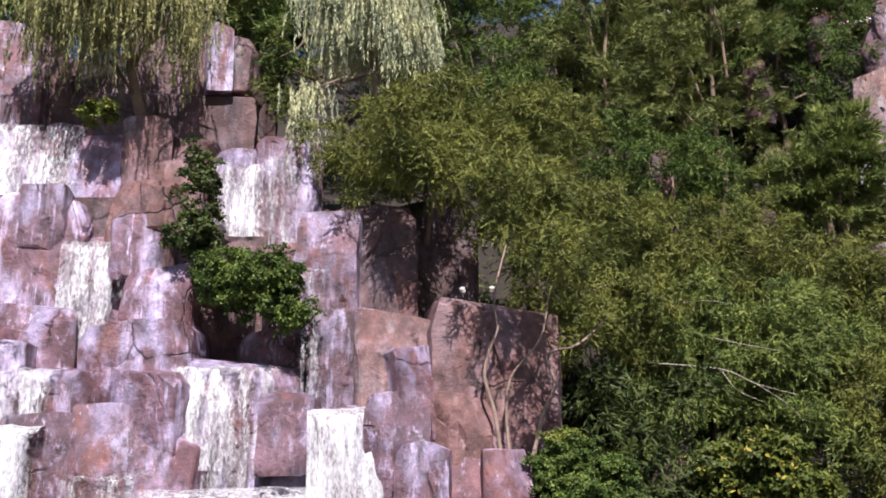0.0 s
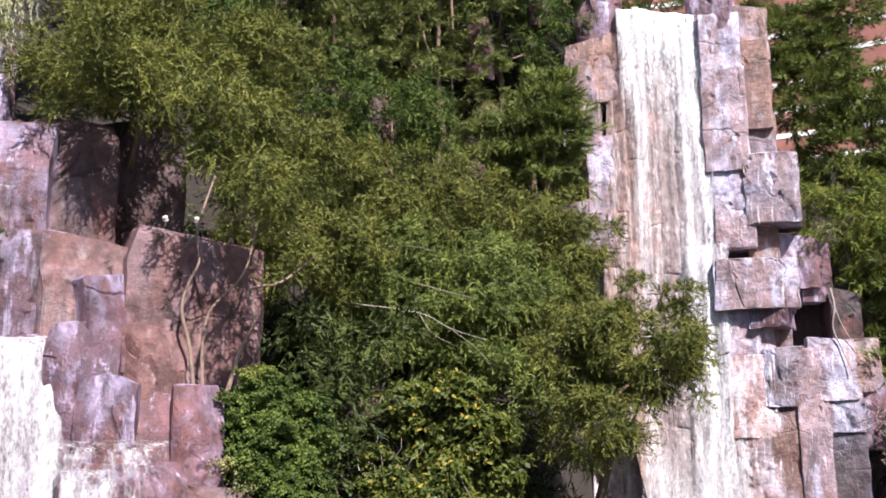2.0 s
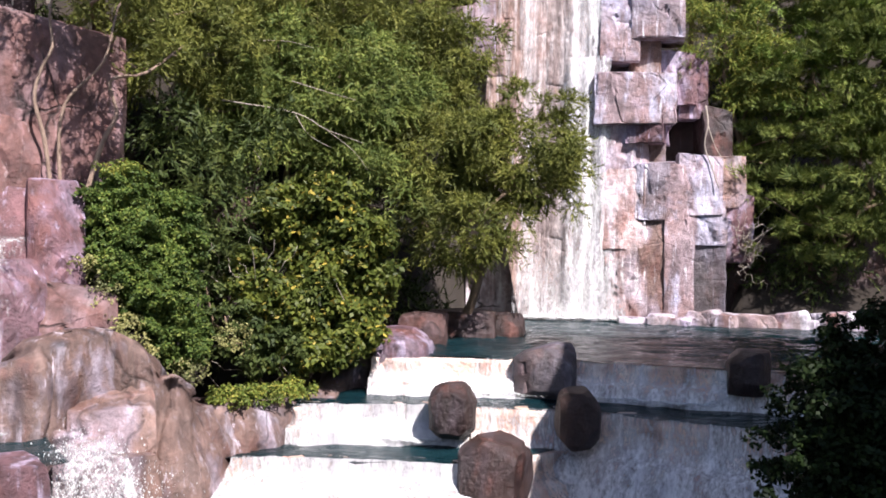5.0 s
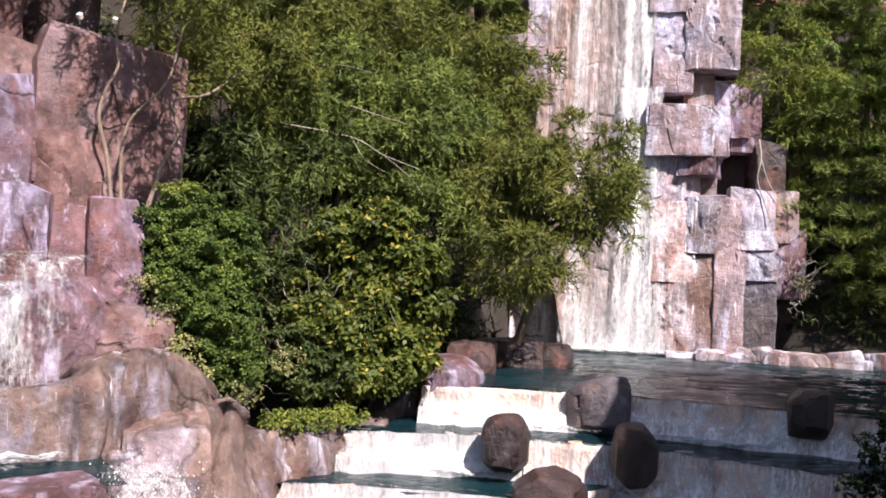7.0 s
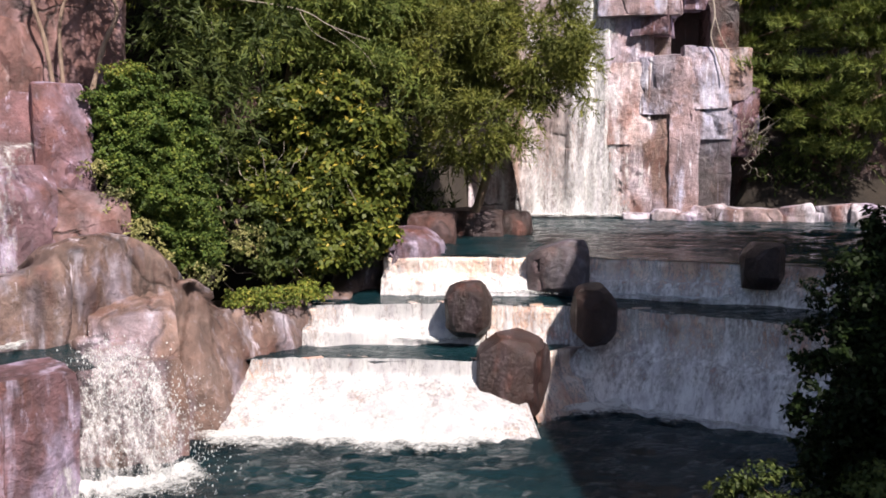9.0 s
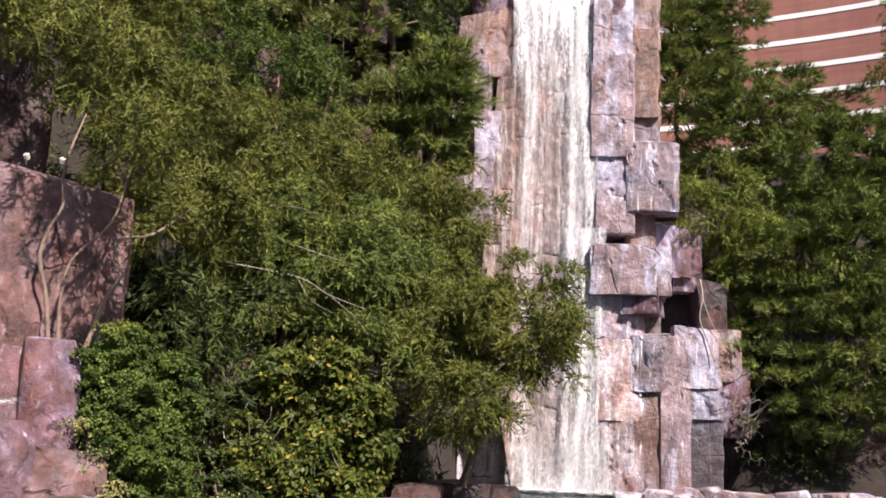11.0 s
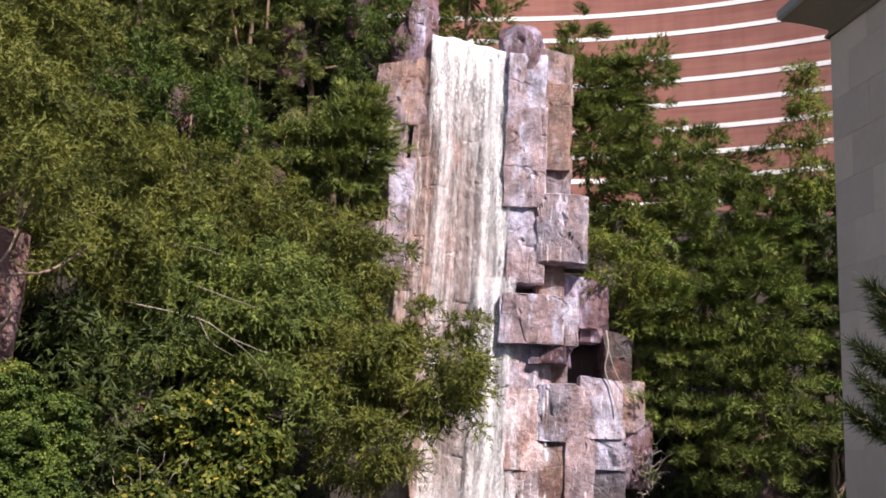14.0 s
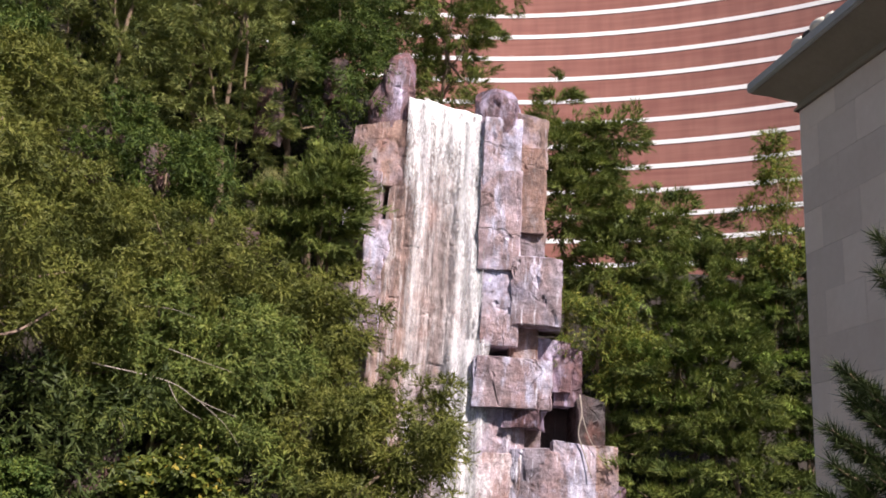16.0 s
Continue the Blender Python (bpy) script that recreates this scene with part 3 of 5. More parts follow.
main_rock(1.41, 2.12, 0.15, 2.98, 25.67, 1.5, 'brown', -1, 0)
main_rock(2.03, 2.58, 0.19, 4.00, 25.62, 1.5, 'column', 4, 0)
main_rock(2.44, 3.36, 2.97, 4.22, 25.67, 1.5, 'column', -2, -0.12)
main_rock(2.47, 3.40, 2.20, 3.08, 25.70, 1.5, 'column', 1, 0)
# Grey kind paints the tree's shadow onto the foot of the wall.
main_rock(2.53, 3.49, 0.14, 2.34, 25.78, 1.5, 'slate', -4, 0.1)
main_rock(3.34, 3.89, 3.16, 4.25, 26.0, 1.3, 'brown', 6, 0)
main_rock(3.37, 4.20, 1.75, 3.28, 26.1, 1.4, 'mid', -6, -0.2)
main_rock(-2.78, -2.04, 13.2, 15.3, 26.2, 1.2, 'mid', 10, 0.5, 0.8)
main_rock(-3.06, -2.12, 12.54, 14.35, 26.2, 1.4, 'mid', -8, 0.45, 0.5)
main_rock(-3.49, -2.21, 11.33, 12.97, 26.15, 1.5, 'brown', 6, 0.2)
main_rock(-3.45, -2.60, 9.89, 11.47, 26.15, 1.5, 'column', -8, -0.05)
main_rock(-2.96, -2.43, 7.84, 10.08, 26.1, 1.5, 'column', 6, 0)
main_rock(-3.38, -2.44, 7.04, 8.29, 26.05, 1.4, 'column', -5, 0.2)
main_rock(-4.17, -3.08, 7.61, 8.07, 25.6, 1.2, 'column', 0, 0.1)
# Recess under the trees, coloured dark in place of their shade.
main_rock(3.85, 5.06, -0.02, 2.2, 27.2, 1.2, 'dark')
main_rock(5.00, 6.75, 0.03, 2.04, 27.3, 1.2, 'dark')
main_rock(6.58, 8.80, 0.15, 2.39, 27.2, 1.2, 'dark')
# The first two are darkened for the shade of overhanging trees.
shore_rock(-3.3, -1.9, 0.0, 0.42, 20.6, 1.3, 'dark')
shore_rock(-2.2, -1.3, -0.05, 0.36, 20.9, 1.1, 'dark')
shore_rock(-3.56, -2.73, -0.15, 0.47, 19.0, 1.3, 'dry')
shore_rock(-3.58, -2.72, -0.59, 0.30, 16.9, 1.3, 'mid')
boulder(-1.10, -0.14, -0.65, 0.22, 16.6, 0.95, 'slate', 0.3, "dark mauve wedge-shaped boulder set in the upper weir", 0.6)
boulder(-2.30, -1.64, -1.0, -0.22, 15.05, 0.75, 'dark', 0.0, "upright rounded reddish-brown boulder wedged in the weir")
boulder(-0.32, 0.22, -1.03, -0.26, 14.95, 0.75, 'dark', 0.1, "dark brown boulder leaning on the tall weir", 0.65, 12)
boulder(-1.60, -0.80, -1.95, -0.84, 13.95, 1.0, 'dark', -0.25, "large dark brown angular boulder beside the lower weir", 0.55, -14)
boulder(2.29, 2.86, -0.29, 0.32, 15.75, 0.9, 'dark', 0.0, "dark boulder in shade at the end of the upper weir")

# solid cores behind the blocks
for s0, s1, z0, z1, d, depth in ((-9, 0.2, -3, 8.0, 18.6, 6), (-9, 0.0, -3, 4.0, 17.2, 6), (-0.4, 3.2, -3, 4.9, 17.6, 5), (-2, 3.0, -3, 2.2, 16.7, 5),
                                 (1.2, 3.6, -3, -0.9, 13.6, 4), (3, 6.8, -3, -0.9, 14.6, 3), (-9, -3, -3, 1.4, 16.5, 5), (-9, 1.4, -3, -0.7, 13.0, 5), (-9, -1.5, 7, 11, 20.4, 4)):
    c = left_at((s0 + s1) / 2, d + depth / 2, z0)
    add_rock(left_cliff, "rock_core", c, LEFT_TURN, (s1 - s0, depth, z1 - z0), ROCKS["dry"], 0.1, 0.4)
for x0, x1, z0, z1, y, depth in ((-3.3, 1.9, -1, 12.6, 27.2, 3), (1.2, 2.9, -1, 4.0, 26.4, 3), (2.5, 9, -1, 1.8, 27.4, 3)):
    add_rock(main_cliff, "rock_core", ((x0 + x1) / 2, y + depth / 2, z0), 0, (x1 - x0, depth, z1 - z0), ROCKS["fall"], 0.1, 0.4)


# ---- ground, pools and weirs ----
def ground_height(x, y):
    s = LR.x * x + LR.y * y
    d = LF.x * x + LF.y * y
    left = max(0.0, 1.05 * (d - 17.5)) if s > 2.4 else max(0.0, 9.5 + 0.9 * (d - 21.5)) if d > 20.5 else 0
    k = min(1, max(0, (s - 1.6) / 1.6))
    lo = max(0.0, 9.0 + 0.9 * (d - 22.0)) if d > 21 else 0.0
    left = k * max(0.0, 1.7 * (d - 18.4)) + (1 - k) * lo
    back = max(0.0, 1.6 * (y - 28.0))
    right = max(0.0, 0.9 * (y - 25.5)) if x > 4 else 0
    h = left if x < -3.2 else back
    h = max(h, right, 0) if x > 4 else h
    h = min(h, 18.5 if x < -2.5 else 12.0)
    if h > 0 or y > 60:
        return max(h - 0.6, -0.6) if y < 60 else max(0.0, (18.5 if x < -2.5 else 12) - 0.35 * (y - 60)) - 0.6
    if y < 3.2:
        return 0.05
    return -3.2 if y < 17 or x < -4 else -1.4


gx = np.concatenate([np.linspace(-1500, -60, 10), np.linspace(-50, -26, 9), np.linspace(-25, 14, 60), np.linspace(16, 50, 12), np.linspace(70, 1500, 10)])
gy = np.concatenate([np.linspace(-1500, -40, 8), np.linspace(-30, 2.8, 10), np.linspace(3.3, 40, 62), np.linspace(43, 100, 14), np.linspace(150, 2500, 8)])
verts = [(x, y, ground_height(x, y) + 0.25 * noise.noise(Vector((x * 0.4, y * 0.4, 0)))) for y in gy for x in gx]
nx = len(gx)
faces = [(j * nx + i, j * nx + i + 1, (j + 1) * nx + i + 1, (j + 1) * nx + i) for j in range(len(gy) - 1) for i in range(nx - 1)]
tagged(mesh_object("ground", verts, faces, SOIL), "bare soil of the planted hillside, darkened like shaded leaf litter", "ground", kind="structure")


def pool(name, front, back, z, mat, label, columns, rows, height, length):
    """A sheet of water between two shores, raised into small waves."""
    def shore(line, x):
        for (xa, ya), (xb, yb) in zip(line, line[1:]):
            if x <= xb:
                return ya + (yb - ya) * (x - xa) / (xb - xa)
        return line[-1][1]

    x0, x1 = front[0][0], front[-1][0]
    verts = []
    for i in range(columns + 1):
        x = x0 + (x1 - x0) * i / columns
        ya, yb = shore(front, x), shore(back, x)
        for j in range(rows + 1):
            y = ya + (yb - ya) * j / rows
            q = Vector((x * 0.62, y, 0)) / length
            w = noise.noise(q + Vector((0, 0.35 * noise.noise(q * 0.6), 0)))
            w = 1 - 2.2 * abs(w) + 0.5 * noise.noise(q * 2.3) + 0.22 * noise.noise(q * 5.1)
            verts.append((x, y, z - 0.01 + height * (w - 0.6)))
    m = rows + 1
    faces = [(i * m + j, (i + 1) * m + j, (i + 1) * m + j + 1, i * m + j + 1) for i in range(columns) for j in range(rows)]
    tagged(mesh_object(name, verts, faces, mat), label, "water", kind="structure")


pool("water_upper_pool", [(-5.0, 17.2), (-1.0, 17.03), (-0.1, 17.02), (2.4, 16.45), (4, 16.0), (9, 15.5)], [(-5, 28), (9, 28)], 0.0, POOL, "dark teal rippled water of the upper pool", 150, 190, 0.035, 0.6)
pool("water_second_pool", [(-5.2, 15.2), (-3.9, 15.52), (-2.4, 15.8), (-0.5, 15.76), (0.3, 15.68), (2.55, 14.63), (4.5, 13.7)], [(-5.2, 17.3), (-1, 17.3), (4.5, 16.2)], -0.62, POOL, "narrow shelf of dark water between two weirs", 110, 24, 0.02, 0.4)
pool("water_third_pool", [(-5.6, 14.0), (-4.4, 14.2), (-1.75, 14.3), (-0.9, 14.9), (-0.4, 15.6), (0.2, 15.95)], [(-5.6, 16.4), (0.2, 16.1)], -1.2, POOL, "small dark pool above the white lower weir", 70, 30, 0.02, 0.4)
pool("water_lagoon", [(-16, 3.4), (9, 3.4)], [(-16, 13), (-8, 17), (3, 17), (9, 16)], -2.05, LAGOON, "deep teal rippled lagoon water", 230, 170, 0.05, 0.33)


def spline(points, n):
    """n + 1 points along a smooth line through the given ones."""
    p = [Vector(q) for q in points]
    p = [2 * p[0] - p[1]] + p + [2 * p[-1] - p[-2]]
    out = []
    segs = len(p) - 3
    for i in range(n + 1):
        t = i / n * segs
        k = min(int(t), segs - 1)
        u = t - k
        a, b, c, d = p[k:k + 4]
        out.append(0.5 * ((2 * b) + (c - a) * u + (2 * a - 5 * b + 4 * c - d) * u * u + (3 * b - a - 3 * c + d) * u ** 3))
    return out


# the small pool of the side cascade, turned like its cliff
verts = []
for i in range(41):
    for j in range(21):
        p = left_at(-3 + 5.6 * i / 40, 12.05 + 2.4 * j / 20, 0)
        verts.append((p.x, p.y, -0.6 + 0.03 * noise.noise(p * 3.0)))
faces = [(i * 21 + j, (i + 1) * 21 + j, (i + 1) * 21 + j + 1, i * 21 + j + 1) for i in range(40) for j in range(20)]
tagged(mesh_object("water_side_pool", verts, faces, POOL), "small churning pool below the side cascade", "water", kind="structure")

WEIR = rock_material("weir_stone", (0.52, 0.35, 0.27), (0.62, 0.48, 0.405), (0.72, 0.645, 0.60), 0.6, 0.45, 0.0, (0.56, 0.47, 0.45), 0.6)


def weir(points, top, foot, slope, film, label, flare=0.0):
    """A low curved dam with an uneven lip, and the water that runs over it."""
    ROCK_SEED[0] += 1
    base = thing("weir", label, "weir", "weirs", "structure")
    line = spline([(x, y, 0) for x, y in points], 48)
    rows = 14
    verts, faces = [], []
    wet = []
    for i, p in enumerate(line):
        d = (line[min(i + 1, 48)] - line[max(i - 1, 0)]).normalized()
        out = Vector((d.y, -d.x, 0))
        back = p - out * 0.4
        verts.append((back.x, back.y, foot))
        verts.append((back.x, back.y, top - 0.02))
        for r in range(rows + 1):
            u = r / rows
            step = 0.10 if u > 0.36 else 0.0
            w = p + out * (slope * max(0.0, u - 0.2) / 0.8 + step + 0.05 * noise.noise(Vector((p.x * 3, p.y * 3, u * 2 + ROCK_SEED[0]))) + 0.02)
            w -= d * flare * u * max(0.0, 1 - i / 16)
            z = top - 0.03 + (foot - 0.2 - top) * u + 0.02 * noise.noise(Vector((p.x * 4, p.y * 4, ROCK_SEED[0])))
            verts.append((w.x, w.y, z))
            q = w + out * (0.03 + 0.05 * u + 0.03 * noise.noise(Vector((p.x * 7, p.y * 7, u * 3))))
            wet.append((q.x, q.y, z + (0.045 if r == 0 else 0.01)))
    m = rows + 3
    for i in range(48):
        for r in range(m - 1):
            a = i * m + r
            faces.append((a, a + 1, a + m + 1, a + m))
    mesh_object("dam", verts, faces, WEIR, base)
    m = rows + 1
    faces = [(i * m + r, i * m + r + 1, (i + 1) * m + r + 1, (i + 1) * m + r) for i in range(48) for r in range(rows)]
    mesh_object("water_sheet", wet, faces, film, base)
    return base


weir([(-3.6, 16.95), (-2.8, 16.9), (-1.1, 17.0), (-0.1, 17.0), (2.4, 16.42), (4.0, 15.9)], 0.0, -0.62, 0.12, FALL_WEIR, "low stone weir under a broken white sheet of water")
weir([(-4.6, 15.4), (-3.9, 15.5), (-2.4, 15.8), (-1.7, 15.76)], -0.62, -1.2, 0.14, FALL_THICK, "low stone weir under solid white water")
weir([(-1.7, 15.76), (-0.5, 15.76), (0.3, 15.66), (2.55, 14.6), (4.2, 13.9)], -0.62, -2.05, 0.5, FALL_HALF, "tall curved stone weir with a thin film of water")
weir([(-5.02, 14.08), (-4.4, 14.2), (-3.0, 14.32), (-1.75, 14.28), (-1.2, 14.5)], -1.2, -2.05, 1.15, FALL_THICK, "sloping stone weir under a thick white sheet of water", 0.5)
weir([(-1.2, 14.5), (-0.7, 15.1), (-0.3, 15.55), (0.3, 15.75)], -1.2, -2.05, 0.5, FALL_THIN, "curved end of the stone weir with a thin film of water")


def waterfall(parent, along, top, foot, bulge, mat, columns=14, rows=26, name="water_sheet", lip=0.5, flare=0.0, tilt=0.0):
    """A hanging sheet of water between two points of its lip, rounding over the edge, that wavers on its way down."""
    a, b = Vector((*along[0], 0)), Vector((*along[1], 0))
    d = (b - a).normalized()
    out = Vector((d.y, -d.x, 0))
    seed = ROCK_SEED[0] = ROCK_SEED[0] + 1
    verts = []
    for r in range(rows + 1):
        u = r / rows
        for c in range(columns + 1):
            v = c / columns
            p = a.lerp(b, v)
            edge = 1 + 2 * flare * u - 0.06 * u * noise.noise(Vector((u * 4, seed, c > columns / 2)))
            p = a.lerp(b, 0.5 + (v - 0.5) * edge)
            if u < 0.1:
                w = u / 0.1
                z = top - 0.12 * w * w
                o = -lip * (1 - w)
            else:
                w = (u - 0.1) / 0.9
                z = top - 0.12 + (foot - top + 0.12) * w
                o = bulge * w ** 0.6
            o += 0.10 * noise.noise(Vector((v * 6, u * 2.2, seed))) + 0.05 * noise.noise(Vector((v * 17, u * 5, seed)))
            q = p + out * o
            verts.append((q.x, q.y, z + 0.06 * noise.noise(Vector((v * 5, seed, 0))) * (1 - u) + tilt * (0.5 - v) * (1 - u)))
    n = columns + 1
    faces = [(r * n + c, r * n + c + 1, (r + 1) * n + c + 1, (r + 1) * n + c) for r in range(rows) for c in range(columns)]
    return mesh_object(name, verts, faces, mat, parent)


def left_fall(s0, s1, d, top, foot, bulge, mat, flare=0.0):
    a, b = left_at(s0, d, 0), left_at(s1, d, 0)
    return waterfall(left_water, ((a.x, a.y), (b.x, b.y)), top, foot, bulge, mat, flare=flare)


main_water = tagged(new("water_high_fall"), "high white waterfall running down a fluted rock wall", "waterfall", kind="structure")
left_water = tagged(new("water_side_cascade"), "white water spilling from step to step down the rock cascade", "waterfall", kind="structure")
waterfall(main_water, ((-2.0, 26.0), (0.36, 25.95)), 13.6, 9.6, 0.1, FALL_FADE, 26, 40, lip=1.2, tilt=0.62)
waterfall(main_water, ((-0.5, 25.92), (0.4, 25.9)), 13.0, 4.4, 0.1, FALL_MAIN, 14, 60, lip=0.0)
waterfall(main_water, ((-1.75, 25.95), (-1.2, 25.95)), 12.6, 5.0, 0.1, FALL_VEIL, 10, 50, lip=0.0)
waterfall(main_water, ((-0.6, 25.8), (0.72, 25.76)), 6.8, -0.05, 0.12, FALL_MAIN, 18, 40, lip=0.0)
waterfall(main_water, ((-1.9, 25.82), (1.1, 25.78)), 3.2, -0.05, 0.14, FALL_FOOT, 26, 30, lip=0.0)


def fluted_face():
    """The continuous middle of the high wall: upright slabs in low relief, parted by seams and broken by cross cracks."""
    nx, nz = 110, 420
    rng = random.Random(9)
    seams = [-3.1]
    while seams[-1] < 1.6:
        seams.append(seams[-1] + rng.uniform(0.28, 0.62))
    courses = []
    for _ in seams:
        z, row = -1.0 + rng.uniform(0, 1), []
        while z < 14.5:
            row.append((z, rng.uniform(-0.012, 0.012), rng.uniform(-0.05, 0.05)))
            z += rng.uniform(1.5, 4.6)
        courses.append(row)
    verts = []
    for r in range(nz + 1):
        z = -0.6 + 14.2 * r / nz
        for c in range(nx + 1):
            u = c / nx
            x0, x1 = (-2.95 + 0.05 * z, 0.75 - 0.025 * z) if z > 4.0 else (-2.5 - 0.06 * (4.0 - z) + 0.26 * (4.0 - z), 1.35 - 0.17 * z + 0.0)
            x = x0 + (x1 - x0) * u
            y = 25.98 + 0.02 * z
            xx = x + 0.10 * noise.noise(Vector((x * 0.8, 2.2, z * 0.5))) + 0.05 * noise.noise(Vector((x * 3, 6.2, z * 1.7)))
            k = max(i for i, q in enumerate(seams) if q <= xx or i == 0)
            d_seam = min(abs(xx - seams[k]), abs(xx - seams[min(k + 1, len(seams) - 1)]))
            zz = z + 0.14 * noise.noise(Vector((x * 1.4, 4.2, z * 0.6)))
            row = courses[k]
            j = max([i for i, q in enumerate(row) if q[0] <= zz] or [0])
            d_bed = min(abs(zz - row[j][0]), abs(zz - row[min(j + 1, len(row) - 1)][0]))
            y += row[j][1] + row[j][2] * (xx - seams[k])
            y += 0.012 * max(0.0, 1 - d_seam / 0.05) + 0.03 * max(0.0, 1 - d_bed / 0.04)
            y += 0.12 * noise.noise(Vector((x * 1.3, 3.3, z * 0.13))) + 0.05 * noise.noise(Vector((x * 4.2, 1.3, z * 0.35)))
            y += 0.03 * noise.noise(Vector((x * 5, 8.3, z * 3.2)))
            lip = max(0.0, z - 13.0)
            y += 5.6 * lip * lip
            top = z if z < 13.0 else 13.0 + (z - 13.0) * (1.15 - 0.95 * u)
            verts.append((x, y, top))
    n = nx + 1
    faces = [(r * n + c, r * n + c + 1, (r + 1) * n + c + 1, (r + 1) * n + c) for r in range(nz) for c in range(nx)]
    ob = mesh_object("rock_face", verts, faces, FACE, main_cliff)
    ob.data.set_sharp_from_angle(angle=radians(35))


def face_material():
    """Pale wall washed by the fall: upright bands of tan, grey and white mineral, each with ragged edges."""
    m, n, l, p = material("washed_fall_rock")
    geo = n.new("ShaderNodeNewGeometry")
    sep = n.new("ShaderNodeSeparateXYZ")
    l.new(geo.outputs["Position"], sep.inputs[0])
    waver = noise_node(n, l, (2.4, 2.4, 0.35), 6, 0.65, 1.0)
    shift = n.new("ShaderNodeMath")
    shift.operation = "MULTIPLY_ADD"
    shift.inputs[1].default_value = 1.5
    l.new(waver, shift.inputs[0])
    l.new(sep.outputs["X"], shift.inputs[2])
    across = n.new("ShaderNodeMapRange")
    across.inputs[1].default_value, across.inputs[2].default_value = -2.6 + 0.75, 1.4 + 0.75
    l.new(shift.outputs[0], across.inputs[0])
    tan, grey, white, rust = (0.36, 0.25, 0.215), (0.26, 0.195, 0.185), (0.60, 0.55, 0.55), (0.17, 0.10, 0.08)
    col = ramp(n, l, across.outputs[0], [(0.0, tan), (0.10, rust), (0.19, tan), (0.27, white), (0.36, grey), (0.45, (0.34, 0.28, 0.27)), (0.55, white), (0.70, white), (0.80, tan), (0.95, (0.45, 0.36, 0.34))])
    drip = ramp(n, l, noise_node(n, l, (8, 8, 0.5), 6, 0.68, 1.0), [(0.50, (0, 0, 0)), (0.64, (0.75, 0.75, 0.75))])
    col = mix(n, l, drip, col, (0.66, 0.62, 0.63))
    stain = ramp(n, l, noise_node(n, l, (5, 5, 0.3), 6, 0.66, 1.0), [(0.50, (0, 0, 0)), (0.62, (0.75, 0.75, 0.75))])
    col = mix(n, l, stain, col, (0.165, 0.12, 0.118))
    pink = ramp(n, l, noise_node(n, l, (1, 1, 0.7), 4, 0.6, 1.4), [(0.54, (0, 0, 0)), (0.68, (0.45, 0.45, 0.45))])
    col = mix(n, l, pink, col, (0.48, 0.30, 0.26))
    fine = noise_node(n, l, (1, 1, 0.5), 8, 0.72, 7)
    col = mix(n, l, 0.55, col, ramp(n, l, fine, [(0.32, (0.12, 0.12, 0.12)), (0.68, (0.9, 0.9, 0.9))]), "OVERLAY")
    l.new(col, p.inputs["Base Color"])
    p.inputs["Roughness"].default_value = 0.5
    bump(n, l, p, fine, 0.9, 0.09)
    return m


FACE = face_material()
fluted_face()

# side cascade sheets
left_fall(-7.6, -4.6, 19.1, 9.72, 7.9, 0.2, FALL_SHEET)
left_fall(-2.1, -1.05, 18.35, 8.72, 7.05, 0.2, FALL_SHEET)
left_fall(-4.75, -3.6, 17.95, 6.95, 4.6, 0.25, FALL)
left_fall(-2.55, -0.65, 16.75, 4.4, 1.0, 0.35, FALL_THIN)
left_fall(-2.45, -1.3, 16.7, 4.42, 2.6, 0.3, FALL)
left_fall(-0.18, 1.15, 16.2, 3.62, -0.4, 0.3, FALL_HEAVY)
left_fall(-6.2, -4.35, 15.95, 3.35, -0.4, 0.3, FALL_HEAVY)
left_fall(-5.5, -4.3, 16.6, 4.35, 3.2, 0.15, FALL)
left_fall(-0.32, 0.15, 16.85, 6.2, 3.8, 0.1, FALL_THIN)
left_fall(-1.1, -0.2, 18.3, 8.9, 6.8, 0.05, FALL_THIN)
left_fall(-4.0, -2.6, 16.0, 2.6, 0.4, 0.2, FALL_THIN)
left_fall(-0.9, 0.1, 16.0, 2.2, 0.3, 0.2, FALL)
left_fall(0.6, 2.5, 14.4, 2.0, -0.5, 0.2, FALL_THIN)
left_fall(1.0, 1.7, 14.3, 1.6, -0.5, 0.2, FALL)
left_fall(-3.0, 0.2, 14.9, 2.3, -0.5, 0.4, FALL)
left_fall(2.3, 3.3, 12.5, -0.55, -2.1, 0.75, SPRAY, 0.4)
left_fall(2.2, 3.3, 12.6, -0.6, -2.1, 0.45, SPRAY, 0.35)
left_fall(0.3, 1.5, 11.62, -0.6, -2.1, 0.15, SPRAY)


def droplets(a, b, count, wide, seed):
    """Flying drops along an arc of falling water, as one mesh."""
    rng = np.random.default_rng(seed)
    t = rng.uniform(0, 1, count) ** 0.8
    a, b = np.array(a), np.array(b)
    pos = a + (b - a) * np.stack([t ** 0.6, t ** 0.6, t * t * 0.8 + 0.2 * t], axis=1) + rng.normal(0, wide, (count, 3)) * (0.5 + t[:, None])
    d = rng.normal(size=(count, 2, 3))
    d /= np.linalg.norm(d, axis=2, keepdims=True)
    r = rng.uniform(0.003, 0.012, (count, 1))
    up = np.array([0, 0, 1.5])
    quad = np.stack([pos + d[:, 0] * r, pos + up * r, pos - d[:, 0] * r, pos - up * r], axis=1)
    quads_mesh("drops", quad, DROPS, left_water)


pa, pb = left_at(2.65, 12.55, -0.55), left_at(2.95, 11.7, -2.0)
droplets(pa, pb, 2600, 0.26, 5)
pa, pb = left_at(3.0, 12.4, -0.8), left_at(3.5, 11.5, -2.0)
droplets(pa, pb, 1600, 0.24, 7)
